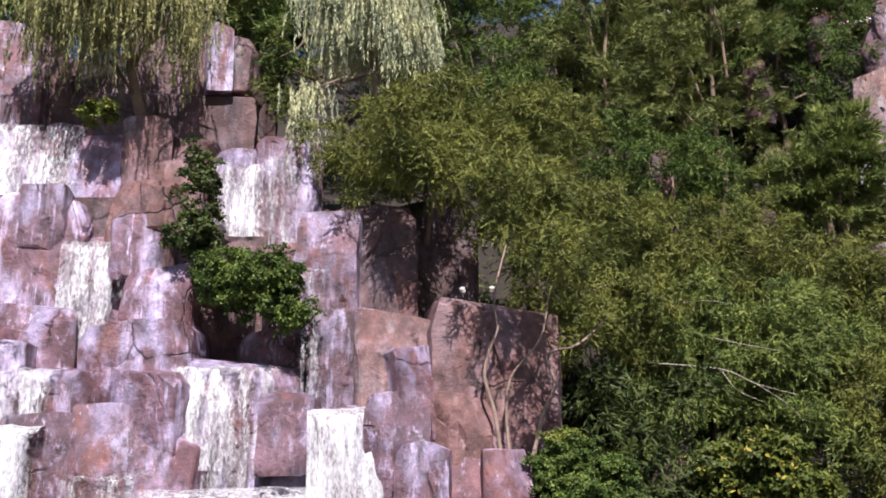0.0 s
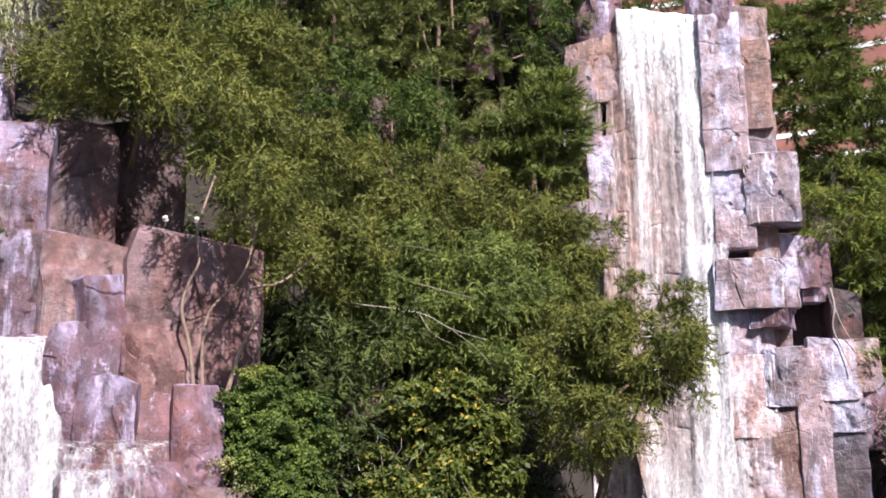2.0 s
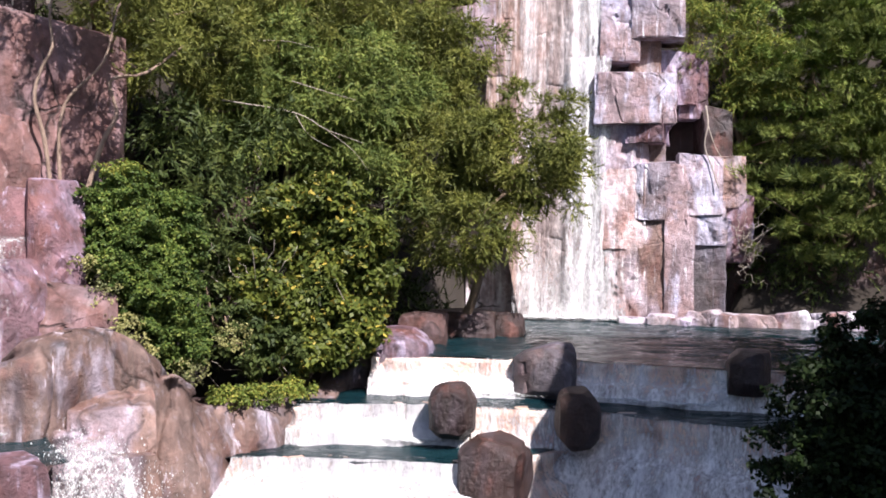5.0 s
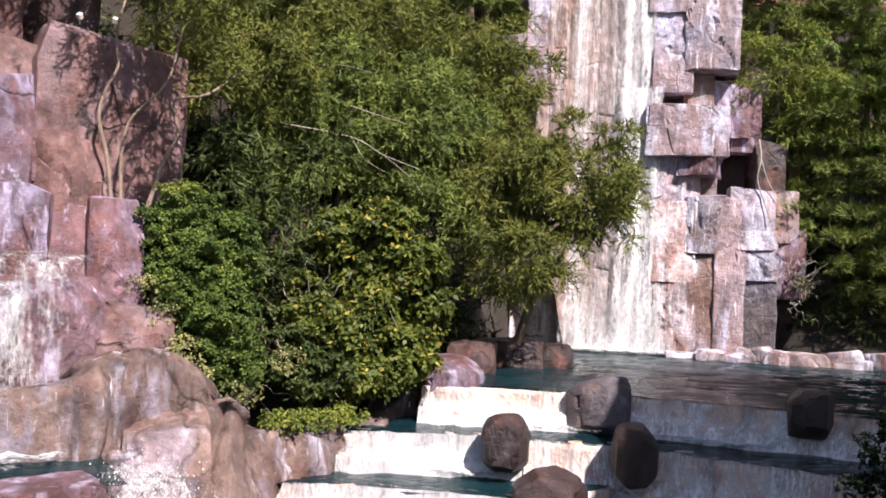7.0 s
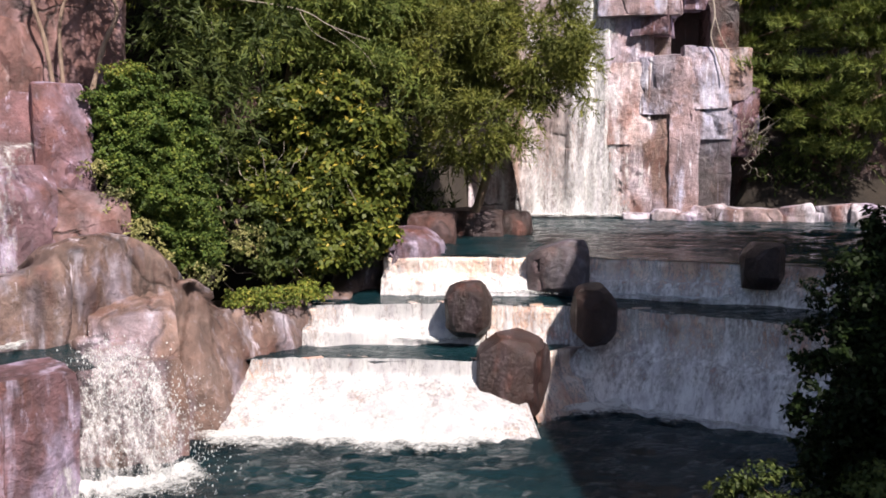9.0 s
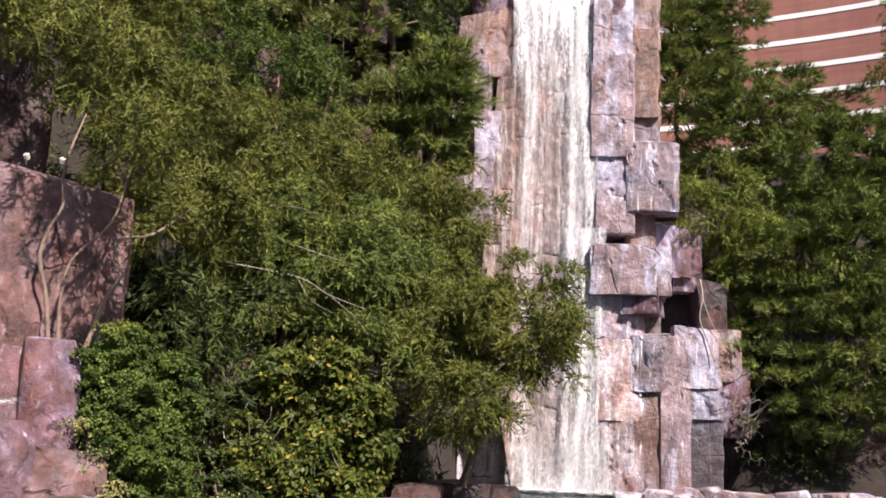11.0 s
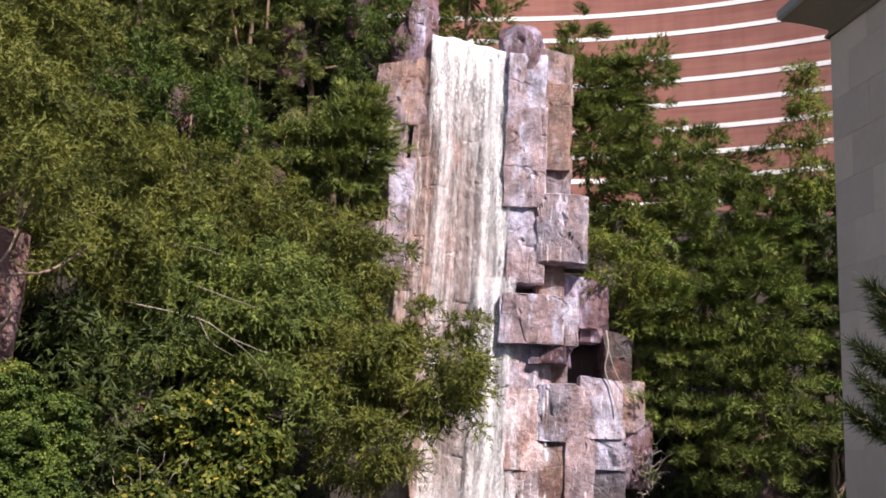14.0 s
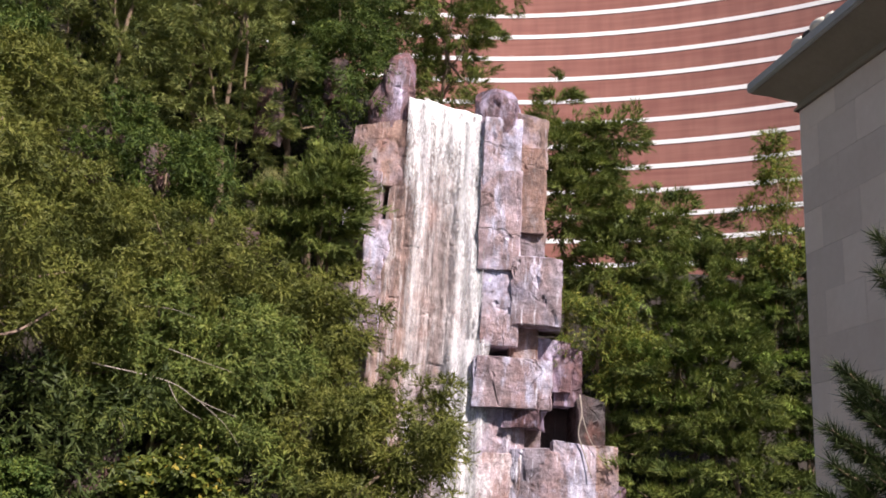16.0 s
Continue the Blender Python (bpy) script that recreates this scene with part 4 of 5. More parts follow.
pa, pb = left_at(0.9, 11.6, -0.7), left_at(0.9, 11.4, -2.0)
droplets(pa, pb, 350, 0.22, 6)


def foam(points, z, width, label):
    """Broken foam where falling water meets a pool."""
    line = spline([(x, y, 0) for x, y in points], 30)
    verts = []
    for i, p in enumerate(line):
        d = (line[min(i + 1, 30)] - line[max(i - 1, 0)]).normalized()
        out = Vector((d.y, -d.x, 0))
        for k in range(7):
            u = k / 6
            q = p + out * width * (u + 0.5 * noise.noise(p * 2.0) * u + 0.25 * noise.noise(p * 6.0) * u)
            verts.append((q.x, q.y, z + 0.05 + 0.09 * (1 - u) ** 2 * (0.6 + noise.noise(q * 4)) + 0.03 * noise.noise(q * 9)))
    faces = [(i * 7 + k, i * 7 + k + 1, i * 7 + k + 8, i * 7 + k + 7) for i in range(30) for k in range(6)]
    ob = mesh_object("water_foam", verts, faces, foam_m)
    at = ob.data.attributes.new("fade", "FLOAT", "POINT")
    at.data.foreach_set("value", [min(1.0, (1 - k / 6) * 1.15) * min(1.0, i / 4, (30 - i) / 4) for i in range(31) for k in range(7)])
    tagged(ob, label, "foam", kind="structure")


foam([(-2.2, 25.7), (-0.5, 25.8), (1.3, 25.75)], 0.0, 0.8, "white foam at the foot of the high waterfall")
foam([(-5.7, 12.9), (-4.2, 13.1), (-2.5, 13.1), (-1.2, 13.4)], -2.05, 0.9, "white foam below the lower weir")
foam([(-0.9, 14.6), (0.3, 15.1), (1.5, 14.7), (2.6, 14.2), (3.6, 13.7)], -2.05, 0.75, "thin foam along the tall weir")
foam([(-4.4, 15.3), (-3.5, 15.5), (-1.8, 15.6)], -1.2, 0.35, "white foam below a low weir")
foam([(-3.6, 16.8), (-1.0, 16.85), (0.2, 16.8), (2.6, 16.1)], -0.62, 0.4, "white foam below a low weir")
q0, q1, q2 = left_at(2.2, 12.2, 0), left_at(2.9, 12.0, 0), left_at(3.8, 12.2, 0)
foam([(q0.x, q0.y), (q1.x, q1.y), (q2.x, q2.y)], -2.05, 0.8, "white foam below the side cascade")
q0, q1, q2 = left_at(-1.5, 14.1, 0), left_at(1.0, 14.0, 0), left_at(2.3, 13.9, 0)
foam([(q0.x, q0.y), (q1.x, q1.y), (q2.x, q2.y)], -0.58, 1.1, "white foam in the small side pool")

def bank_wall(points, foot, label, kind="bank", thick=1.0, bulk=1.0):
    """A sculpted cement bank: a rounded wall whose crest rises and dips, swelling towards its foot."""
    line = spline(points, 110)
    rows = 26
    verts = []
    for i, p in enumerate(line):
        d = line[min(i + 1, 110)] - line[max(i - 1, 0)]
        d = Vector((d.x, d.y, 0)).normalized()
        out = Vector((d.y, -d.x, 0))
        for r in range(rows + 1):
            u = r / rows
            if u < 0.3:
                w = u / 0.3
                q = p + out * thick * (-1.0 + 1.0 * math.sin(w * math.pi / 2))
                z = p.z - 0.35 * (1 - math.sin(w * math.pi / 2)) ** 1.5 - 0.12 * w ** 4
            else:
                w = (u - 0.3) / 0.7
                q = p + out * (0.28 * w ** 0.7 + 0.12 * math.sin(w * 5 + i * 0.1))
                z = p.z - 0.12 + (foot - p.z) * w
            big = noise.noise(Vector((q.x * 1.1, q.y * 1.1, z * 0.8)))
            fold = noise.noise(Vector((q.x * 2.3, q.y * 2.3, z * 0.5 + 9)))
            fin = noise.noise(Vector((q.x * 5, q.y * 5, z * 5)))
            mid = noise.noise(Vector((q.x * 2.6, q.y * 2.6, z * 2.0 + 4)))
            q = q + out * bulk * (0.22 * big + 0.10 * mid + 0.05 * fin + 0.03 * noise.noise(q * 11) - 0.16 * max(0.0, 0.12 - abs(fold)) / 0.12)
            verts.append((q.x, q.y, z + 0.05 * fin))
    m = rows + 1
    faces = [(i * m + r, i * m + r + 1, (i + 1) * m + r + 1, (i + 1) * m + r) for i in range(110) for r in range(rows)]
    tagged(mesh_object("rock_bank", verts, faces, ROCKS[kind]), label, "rock bank", kind="structure")


bank_wall([(-8.2, 11.2, 0.2), (-7.14, 12.02, 0.45), (-6.87, 12.38, 0.72), (-6.42, 12.89, 0.78), (-5.97, 13.13, 0.5), (-5.75, 13.2, 0.12), (-5.5, 13.35, 0.1), (-5.3, 13.96, -0.39),
           (-5.01, 14.73, -0.46), (-4.62, 15.5, -0.5), (-4.42, 15.85, -0.75), (-4.3, 16.18, -0.5), (-4.02, 16.9, -0.42), (-3.7, 17.6, 0.1), (-3.75, 18.6, 0.3)], -2.4, "smooth tan and mauve sculpted rock bank beside the weirs")

bank_wall([(0.95, 25.45, 0.0), (1.5, 25.4, 0.12), (3.3, 25.15, 0.2), (5.1, 24.95, 0.3), (8.5, 24.4, 0.4)], -0.7, "low pale lumpy rock rim along the far edge of the upper pool", "pale", 0.6, 0.6)
rim = random.Random(12)
x = 1.0
while x < 8.6:
    w = rim.uniform(0.3, 1.05)
    st = add_rock(None, "rim_stone", (x + w / 2, 25.35 - 0.12 * (x - 1) + rim.uniform(-0.08, 0.08), -0.3), rim.uniform(-25, 25), (w * 1.2 + 0.15, rim.uniform(0.45, 0.7), 0.3 + 0.10 + 0.03 * x + rim.uniform(0.0, 0.16)), ROCKS["pale"], 0.7, 0.06, rim.uniform(-0.2, 0.2), 0.5)
    tagged(st, "pale sunlit stone on the rim of the upper pool", "stone", "stones along the pool rim")
    x += w

# pavement on which the viewer stands, and its parapet
def box(name, lo, hi, mat, parent=None, turn=0.0, bevel=0.02):
    lo, hi = Vector(lo), Vector(hi)
    bm = bmesh.new()
    bmesh.ops.create_cube(bm, size=1.0)
    for v in bm.verts:
        v.co = Vector((v.co.x * (hi.x - lo.x), v.co.y * (hi.y - lo.y), v.co.z * (hi.z - lo.z)))
    if bevel:
        bmesh.ops.bevel(bm, geom=bm.edges[:], offset=bevel, segments=2, affect="EDGES")
    ob = part(name, bm, mat, parent)
    c = (lo + hi) / 2
    ob.matrix_basis = pose(c.x, c.y, c.z, 0, 0, turn)
    return ob


tagged(box("pavement", (-14, -6, 0.2), (9, 2.9, 0.45), CEMENT), "grey cement pavement beside the lagoon", "pavement", kind="structure")

for x, y, z, sx, sz in ((-9.3, 22.3, 10.2, 1.2, 0.9), (-8.1, 22.4, 9.9, 1.5, 0.7), (-5.6, 23.4, 8.2, 0.7, 0.9), (-5.9, 25.6, 13.2, 0.7, 1.3), (-4.3, 27.0, 14.6, 0.8, 0.8), (-7.2, 19.6, 3.0, 1.0, 0.8), (-6.0, 17.6, 0.6, 0.9, 0.6)):
    st = add_rock(None, "hillside_stone", (x, y, z - sz), 20 * x, (sx, sx * 0.8, sz + 0.6), ROCKS["dry"], 0.6, 0.1, 0.0, 0.3)
    tagged(st, "brown weathered stone half hidden in the planted slope", "stone", "stones on the slope")


# ---- buildings ----
def tower():
    """A far curved hotel front: copper glass storeys between white bands."""
    base = thing("hotel_tower", "far curved hotel front of copper-brown glass with white bands", "building", at=(0, 0, 0))
    cx, cy, rad = TOWER
    n = 40
    a0, a1 = radians(20), radians(112)
    arc = [(math.cos(a0 + (a1 - a0) * i / n), math.sin(a0 + (a1 - a0) * i / n)) for i in range(n + 1)]
    storey, band = 3.12, 0.58
    for k in range(32):
        z = TOWER_Z + (k - 18) * storey
        for name, r0, lo, hi, mat in (("storey", rad, band, storey, tower_m), ("band", rad - 0.06, 0, band, BAND)):
            verts, faces = [], []
            for c, s in arc:
                for r, zz in ((r0, z + lo), (r0, z + hi), (r0 + 2, z + hi), (r0 + 2, z + lo)):
                    verts.append((cx + r * c, cy + r * s, zz))
            for i in range(n):
                for j in range(4):
                    a, b = i * 4 + j, i * 4 + (j + 1) % 4
                    faces.append((a, b, b + 4, a + 4))
            mesh_object(name, verts, faces, mat, base, smooth=False)


TOWER = (-6.04, 26.3, 90.54)
TOWER_Z = 60.37
tower()


def stone_building():
    """The near pavilion: courses of pale slabs under a deep cornice; its long side runs towards the viewer."""
    d = Vector((0.207, -0.978, 0)).normalized()
    n = Vector((-d.y, d.x, 0)) * -1.0
    if n.x > 0:
        n = -n
    base = thing("stone_pavilion", "pale stone-clad pavilion in shade with a deep grey-green cornice", "building", at=(0, 0, 0))
    turn = math.degrees(math.atan2(d.y, d.x))
    corner = Vector((4.82, 14.15, 0))
    # Unseen near end is lengthened so that its shade covers the near bush.
    length, height = 21.0, 8.44

    def slab(name, u0, u1, w0, w1, z0, z1, mat, bevel=0.01):
        # u along the wall, w out of it
        c = corner + d * (u0 + u1) / 2 + n * (w0 + w1) / 2
        ob = box(name, (0, 0, 0), (u1 - u0, w1 - w0, z1 - z0), mat, base, turn, bevel)
        ob.location = (c.x, c.y, (z0 + z1) / 2)
        return ob

    slab("wall", 0.05, length, -6, -0.03, -3, height, STONEWALL)
    rng = random.Random(4)
    z = 0.0
    row = 0
    while z < height - 0.01:
        h = min(0.62, height - z)
        u = 0.0
        first = 0.9 if row % 2 else 0.45
        while u < length:
            w = first if u == 0 else 0.9
            slab("stone_slab", u + 0.0015, min(u + w, length) - 0.0015, -0.06, rng.uniform(-0.002, 0.003), z + 0.0015, z + h - 0.0015, STONEWALL, 0.002)
            u += w
        z += h
        row += 1
    # cornice: a mould, a cove that flares outward and a gutter edge
    prof = [(-0.4, height), (0.05, height), (0.06, height + 0.03), (0.04, height + 0.06), (0.015, height + 0.07), (0.02, height + 0.13), (0.06, height + 0.16), (0.12, height + 0.20),
            (0.21, height + 0.26), (0.32, height + 0.335), (0.42, height + 0.39), (0.49, height + 0.42), (0.50, height + 0.43), (0.50, height + 0.55), (0.44, height + 0.57), (-0.4, height + 0.6)]
    verts, faces = [], []
    for u, grow in ((0.0, 1), (length, 0)):
        for w, zz in prof:
            p = corner + d * (u - (max(w, 0) if grow else 0)) + n * w
            verts.append((p.x, p.y, zz))
    m = len(prof)
    for j in range(m):
        faces.append((j, (j + 1) % m, m + (j + 1) % m, m + j))
    mesh_object("cornice", verts, faces, CORNICE, base, smooth=False)
    # return of the cornice round the far corner
    e = -n
    verts, faces = [], []
    for u in (0.0, 6.0):
        for w, zz in prof:
            p = corner + e * (u - (max(w, 0) if u == 0 else 0)) - d * w
            verts.append((p.x, p.y, zz))
    for j in range(m):
        faces.append((j, m + j, m + (j + 1) % m, (j + 1) % m))
    mesh_object("cornice", verts, faces, CORNICE, base, smooth=False)
    slab("gutter", -0.53, length, 0.47, 0.56, height + 0.44, height + 0.60, GUTTER, 0.02)
    slab("roof", -0.42, length, -6.5, 0.46, height + 0.53, height + 0.64, GUTTER, 0.02)
    return d, n, corner, height


BD, BN, BC, BH = stone_building()


# ---- plants ----
def unit(v):
    return v / np.maximum(np.linalg.norm(v, axis=-1, keepdims=True), 1e-9)


def leaf_quads(pos, along, across, length, width):
    """Pointed leaves: a diamond with its widest part a third of the way along."""
    length, width = length[:, None], width[:, None]
    base = pos
    tip = pos + along * length
    mid = pos + along * length * 0.42
    lift = np.cross(along, across) * width * 0.25
    return np.stack([base, mid + across * width + lift, tip, mid - across * width + lift], axis=1)


def leaf_tris(pos, along, across, length, width):
    """Slim pointed leaves and needles of one triangle each."""
    length, width = length[:, None], width[:, None]
    return np.stack([pos - across * width, pos + across * width, pos + along * length], axis=1)


def blob_points(blobs, count, rng, shell=0.55):
    """Clump centres in an uneven crown made of several lobes; more near the surface."""
    vol = np.array([b[3] * b[3] * b[4] for b in blobs])
    pick = rng.choice(len(blobs), count, p=vol / vol.sum())
    d = unit(rng.normal(size=(count, 3)))
    r = rng.uniform(0, 1, count) ** (1 - shell)
    lob = np.array([[0.70 + 0.75 * noise.noise(Vector((v[0] * 1.9 + k * 5.3, v[1] * 1.9, v[2] * 1.9)))] for v, k in zip(d, pick)])
    b = np.array(blobs)[pick]
    rad = np.stack([b[:, 3], b[:, 3] * 0.9, b[:, 4]], axis=1)
    return b[:, :3] + d * rad * (r[:, None] * (0.55 + 0.62 * lob)), d


def crown(parent, blobs, kind, mat, clumps, per, size, seed, name="crown", spread=0.2):
    """Leaves gathered in rounded tufts over the lobes of the crown, thick on the lit side of each tuft."""
    rng = np.random.default_rng(seed)
    if kind == "broad":
        clumps, per, spread = int(clumps * (2.2 if size < 0.08 else 1.5)), max(5, int(per * (0.52 if size < 0.08 else 0.6))), spread * 0.5
    elif kind == "strand":
        clumps, per, spread = int(clumps * 0.47), int(per * 1.9), spread * 0.8
    elif kind == "needle":
        clumps, per, spread, size = max(6, int(clumps * 1.45)), int(per * 0.75), spread * 0.42, 0.165
    else:
        clumps, per, spread, size = max(6, int(clumps * 1.05)), int(per * 1.0), spread * 0.46, size * 0.79
    c, d = blob_points(blobs, clumps, rng, 0.7)
    if kind == "needle":
        # branches in loose tiers that rise a little outward
        tier = np.round(c[:, 2] / 0.62) * 0.62 + rng.normal(0, 0.07, clumps)
        c[:, 2] = 0.25 * c[:, 2] + 0.75 * tier
    k = clumps * per
    ci = np.repeat(np.arange(clumps), per)
    tuft = spread * 2.5 * rng.uniform(0.6, 1.35, (clumps, 1))[ci]
    outward = unit(unit(rng.normal(size=(k, 3))) + d[ci] * 0.55 + np.array([0, 0, 0.5]))
    near = c[ci] + outward * tuft * rng.uniform(0.1, 1, (k, 1)) ** 0.45 * np.array([1, 1, 0.62])
    if kind == "needle":
        # each tuft is drawn out along its branch
        near = near + d[ci] * np.array([1, 1, 0.35]) * tuft * rng.uniform(-0.9, 1.0, (k, 1))
    if kind == "needle":
        # brushes: long fine needles that fan forward from short shoots and droop at the tip
        heading = unit(d * np.array([1, 1, 0.5]) + rng.normal(0, 0.35, (clumps, 3)) + np.array([0, 0, 0.15]))
        shoot = unit(heading[ci] + outward * 0.45 + rng.normal(0, 0.18, (k, 3)))
        base = near
        n = 9
        kk = k * n
        si = np.repeat(np.arange(k), n)
        t = rng.uniform(0, 1, (kk, 1))
        along = unit(shoot[si] * (0.8 + 0.5 * t) + rng.normal(0, 0.42, (kk, 3)) + np.array([0, 0, -0.2]))
        pos = base[si] + shoot[si] * t * size * 1.2
        across = unit(np.cross(along, outward[si] + np.array([0, 0, 0.3]) + rng.normal(0, 0.35, (kk, 3))))
        q = leaf_tris(pos, along, across, size * rng.uniform(0.8, 1.4, kk), np.full(kk, 0.0135))
    elif kind == "narrow":
        # sprigs of slim leaves that hang outward
        n = 10
        sprig = unit(outward * 0.8 + rng.normal(0, 0.55, (k, 3)) + np.array([0, 0, -0.15]))
        base = near
        kk = k * n
        si = np.repeat(np.arange(k), n)
        t = np.tile(np.linspace(0, 1, n), k)[:, None]
        pos = base[si] + sprig[si] * t * size * 2.4 + np.array([0, 0, -0.5]) * t * t * size * 1.5
        along = unit(sprig[si] + rng.normal(0, 0.6, (kk, 3)) + np.array([0, 0, -0.25]))
        across = unit(np.cross(along, outward[si] + rng.normal(0, 0.4, (kk, 3))))
        q = leaf_tris(pos, along, across, size * rng.uniform(0.7, 1.3, kk), size * rng.uniform(0.10, 0.15, kk))
    elif kind == "strand":
        # long strands that hang straight down, set with small leaves
        n = 44
        base = c[ci] + rng.normal(0, spread, (k, 3)) * np.array([1, 1, 0.3])
        kk = k * n
        si = np.repeat(np.arange(k), n)
        t = np.tile(np.linspace(0, 1, n), k)[:, None]
        drop = rng.uniform(0.5, 1.9, (k, 1))[si]
        drift = rng.normal(0, 0.12, (k, 3))[si]
        pos = base[si] + np.array([0, 0, -1.0]) * t * drop + drift * t + outward[si] * 0.25 * np.sin(t * 1.6)
        along = unit(rng.normal(0, 0.38, (kk, 3)) + np.array([0, 0, -1.0]))
        across = unit(np.cross(along, rng.normal(size=(kk, 3))))
        q = leaf_tris(pos, along, across, size * rng.uniform(0.7, 1.3, kk), size * rng.uniform(0.10, 0.16, kk))
    else:
        # broad leaves in rosettes, held a little flat to the light
        n = 5
        base = near
        kk = k * n
        si = np.repeat(np.arange(k), n)
        up = unit(outward[si] + np.array([0, 0, 0.5]) + rng.normal(0, 0.75, (kk, 3)))
        along = unit(np.cross(up, rng.normal(size=(kk, 3))) + up * -0.15)
        across = unit(np.cross(up, along))
        pos = base[si] + rng.normal(0, size * 0.25, (kk, 3))
        q = leaf_quads(pos, along, across, size * rng.uniform(0.7, 1.3, kk), size * rng.uniform(0.24, 0.36, kk))
    return quads_mesh(name, q, mat, parent)


def plant(name, label, category, foot, blobs, kind, mat, clumps, per, size, seed, bark=BARK, girth=0.09, limbs=5, spread=0.2, group="", leaves="crown"):
    """A tree or shrub: tapered trunk, limbs that reach into the lobes, and a crown of leaves."""
    rng = np.random.default_rng(seed + 1000)
    base = thing(name, label, category, group, at=(0, 0, 0))
    b0 = max(blobs, key=lambda b: b[3] * b[4])
    foot = np.array(foot, float)
    top = np.array([b0[0], b0[1], b0[2]])
    pts = bent(foot, top, 6, 0.05 * np.linalg.norm(top - foot) ** 0.5, rng)
    rad = [girth * (1 - 0.12 * i) for i in range(7)]
    v, f = tube(pts, rad, 8)
    mesh_object("trunk", v, f, bark, base)
    for i in range(limbs):
        b = blobs[i % len(blobs)]
        e = np.array(b[:3]) + unit(rng.normal(size=3)) * np.array([b[3], b[3], b[4]]) * 0.75
        st = pts[rng.integers(2, 6)]
        lp = bent(st, e, 4, 0.1, rng)
        v, f = tube(lp, [girth * 0.5 * (1 - 0.2 * j) for j in range(5)], 6)
        mesh_object("limb", v, f, bark, base)
    crown(base, blobs, kind, mat, clumps, per, size, seed, leaves, spread)
    return base


# weeping trees above the side cascade
plant("weeping_tree", "weeping tree with long straw-green strands above the cascade", "tree", (-15.6, 13.0, 9), [(-15.1, 11.3, 12.9, 2.2, 0.9), (-15.9, 10.6, 12.8, 0.7, 0.8), (-14.0, 12.3, 12.2, 0.8, 0.6)], "strand", STRAW, 150, 13, 0.10, 1, girth=0.14, spread=0.22)
plant("weeping_tree", "pale grey-green weeping tree above the rock steps", "tree", (-11.4, 15.6, 8.5), [(-11.1, 14.7, 13.0, 1.4, 0.9), (-11.7, 13.7, 10.3, 0.6, 0.2), (-10.4, 15.1, 11.8, 0.7, 0.5)], "strand", GREYLEAF, 140, 13, 0.10, 2, girth=0.13, spread=0.2)
plant("green_tree", "slender green tree between the weeping trees", "tree", (-14.8, 16.2, 9), [(-15.1, 15.4, 12.9, 1.2, 1.7), (-15.5, 15.1, 14.9, 1.8, 1.3), (-14.2, 15.5, 11.5, 0.95, 0.95), (-13.2, 16.4, 14.5, 1.6, 1.8)], "narrow", GREEN, 170, 22, 0.14, 3)
plant("green_tree", "dense dark green trees closing the slope behind the cascade", "tree", (-14.37, 16.01, 9.5), [(-20.18, 12.43, 13.62, 1.3, 1.2349999999999999), (-19.34, 13.14, 14.92, 1.5, 1.4249999999999998), (-15.56, 15.66, 13.78, 1.1, 1.045), (-14.37, 16.01, 12.81, 1.0, 0.95), (-14.51, 16.55, 14.32, 1.3, 1.2349999999999999), (-18.0, 14.27, 15.34, 1.5, 1.4249999999999998), (-16.6, 15.44, 15.28, 1.3, 1.2349999999999999)], "narrow", MIDGREEN, 420, 22, 0.17, 6)
plant("olive_shrub", "feathery olive shrub overhanging the rock ledge", "shrub", (-10.2, 15.4, 7.0), [(-10.7, 14.4, 8.8, 1.25, 1.0), (-10.0, 15.7, 9.5, 1.25, 1.2), (-10.3, 14.5, 8.5, 1.1, 0.4), (-9.4, 13.0, 8.5, 0.8, 0.6), (-9.0, 13.6, 8.0, 0.8, 0.6)], "narrow", OLIVE, 200, 24, 0.14, 4, girth=0.06)
# leaning three-stemmed tree beside the brown rock
tri = plant("olive_tree", "olive tree on three bare leaning stems beside the brown rock", "tree", (-8.0, 15.0, 2.5), [(-8.7, 17.0, 9.1, 1.35, 1.32), (-8.35, 15.8, 7.3, 0.85, 0.85), (-7.6, 17.5, 7.2, 1.5, 1.16), (-7.2, 17.2, 5.5, 1.35, 1.0), (-7.8, 15.7, 6.2, 1.0, 0.74), (-7.4, 16.0, 5.0, 0.72, 0.55), (-8.5, 14.6, 8.4, 0.8, 0.5), (-6.75, 15.4, 5.1, 0.75, 0.42), (-6.8, 13.6, 6.5, 0.75, 0.55), (-6.3, 13.2, 5.9, 0.7, 0.55), (-6.9, 13.2, 7.2, 0.7, 0.5)], "narrow", OLIVE, 370, 26, 0.135, 5, PALEBARK, 0.075, 9)
for pts, r in (([(-7.93, 14.18, 2.5), (-8.02, 14.08, 3.46), (-8.13, 13.99, 4.04), (-8.06, 14.03, 4.49), (-7.94, 14.14, 4.87), (-8.06, 14.28, 5.5), (-8.23, 15.08, 6.6)], 0.028),
               ([(-7.83, 14.23, 2.5), (-7.86, 14.21, 3.33), (-7.84, 14.22, 3.78), (-7.73, 14.30, 4.15), (-7.36, 14.62, 4.73), (-7.33, 14.98, 5.6), (-7.43, 15.88, 6.6)], 0.026),
               ([(-7.58, 14.43, 2.5), (-7.38, 14.61, 3.44), (-7.21, 14.74, 3.91), (-7.28, 14.69, 4.43), (-6.88, 15.08, 4.62), (-6.63, 15.88, 5.2)], 0.034)):
    line = spline(pts, 24)
    v, f = tube(line, [1.25 * r * (1 - 0.55 * i / 24) * (1 + 0.10 * math.sin(i * 2.1)) for i in range(25)], 9)
    mesh_object("stem", v, f, PALEBARK, tri)
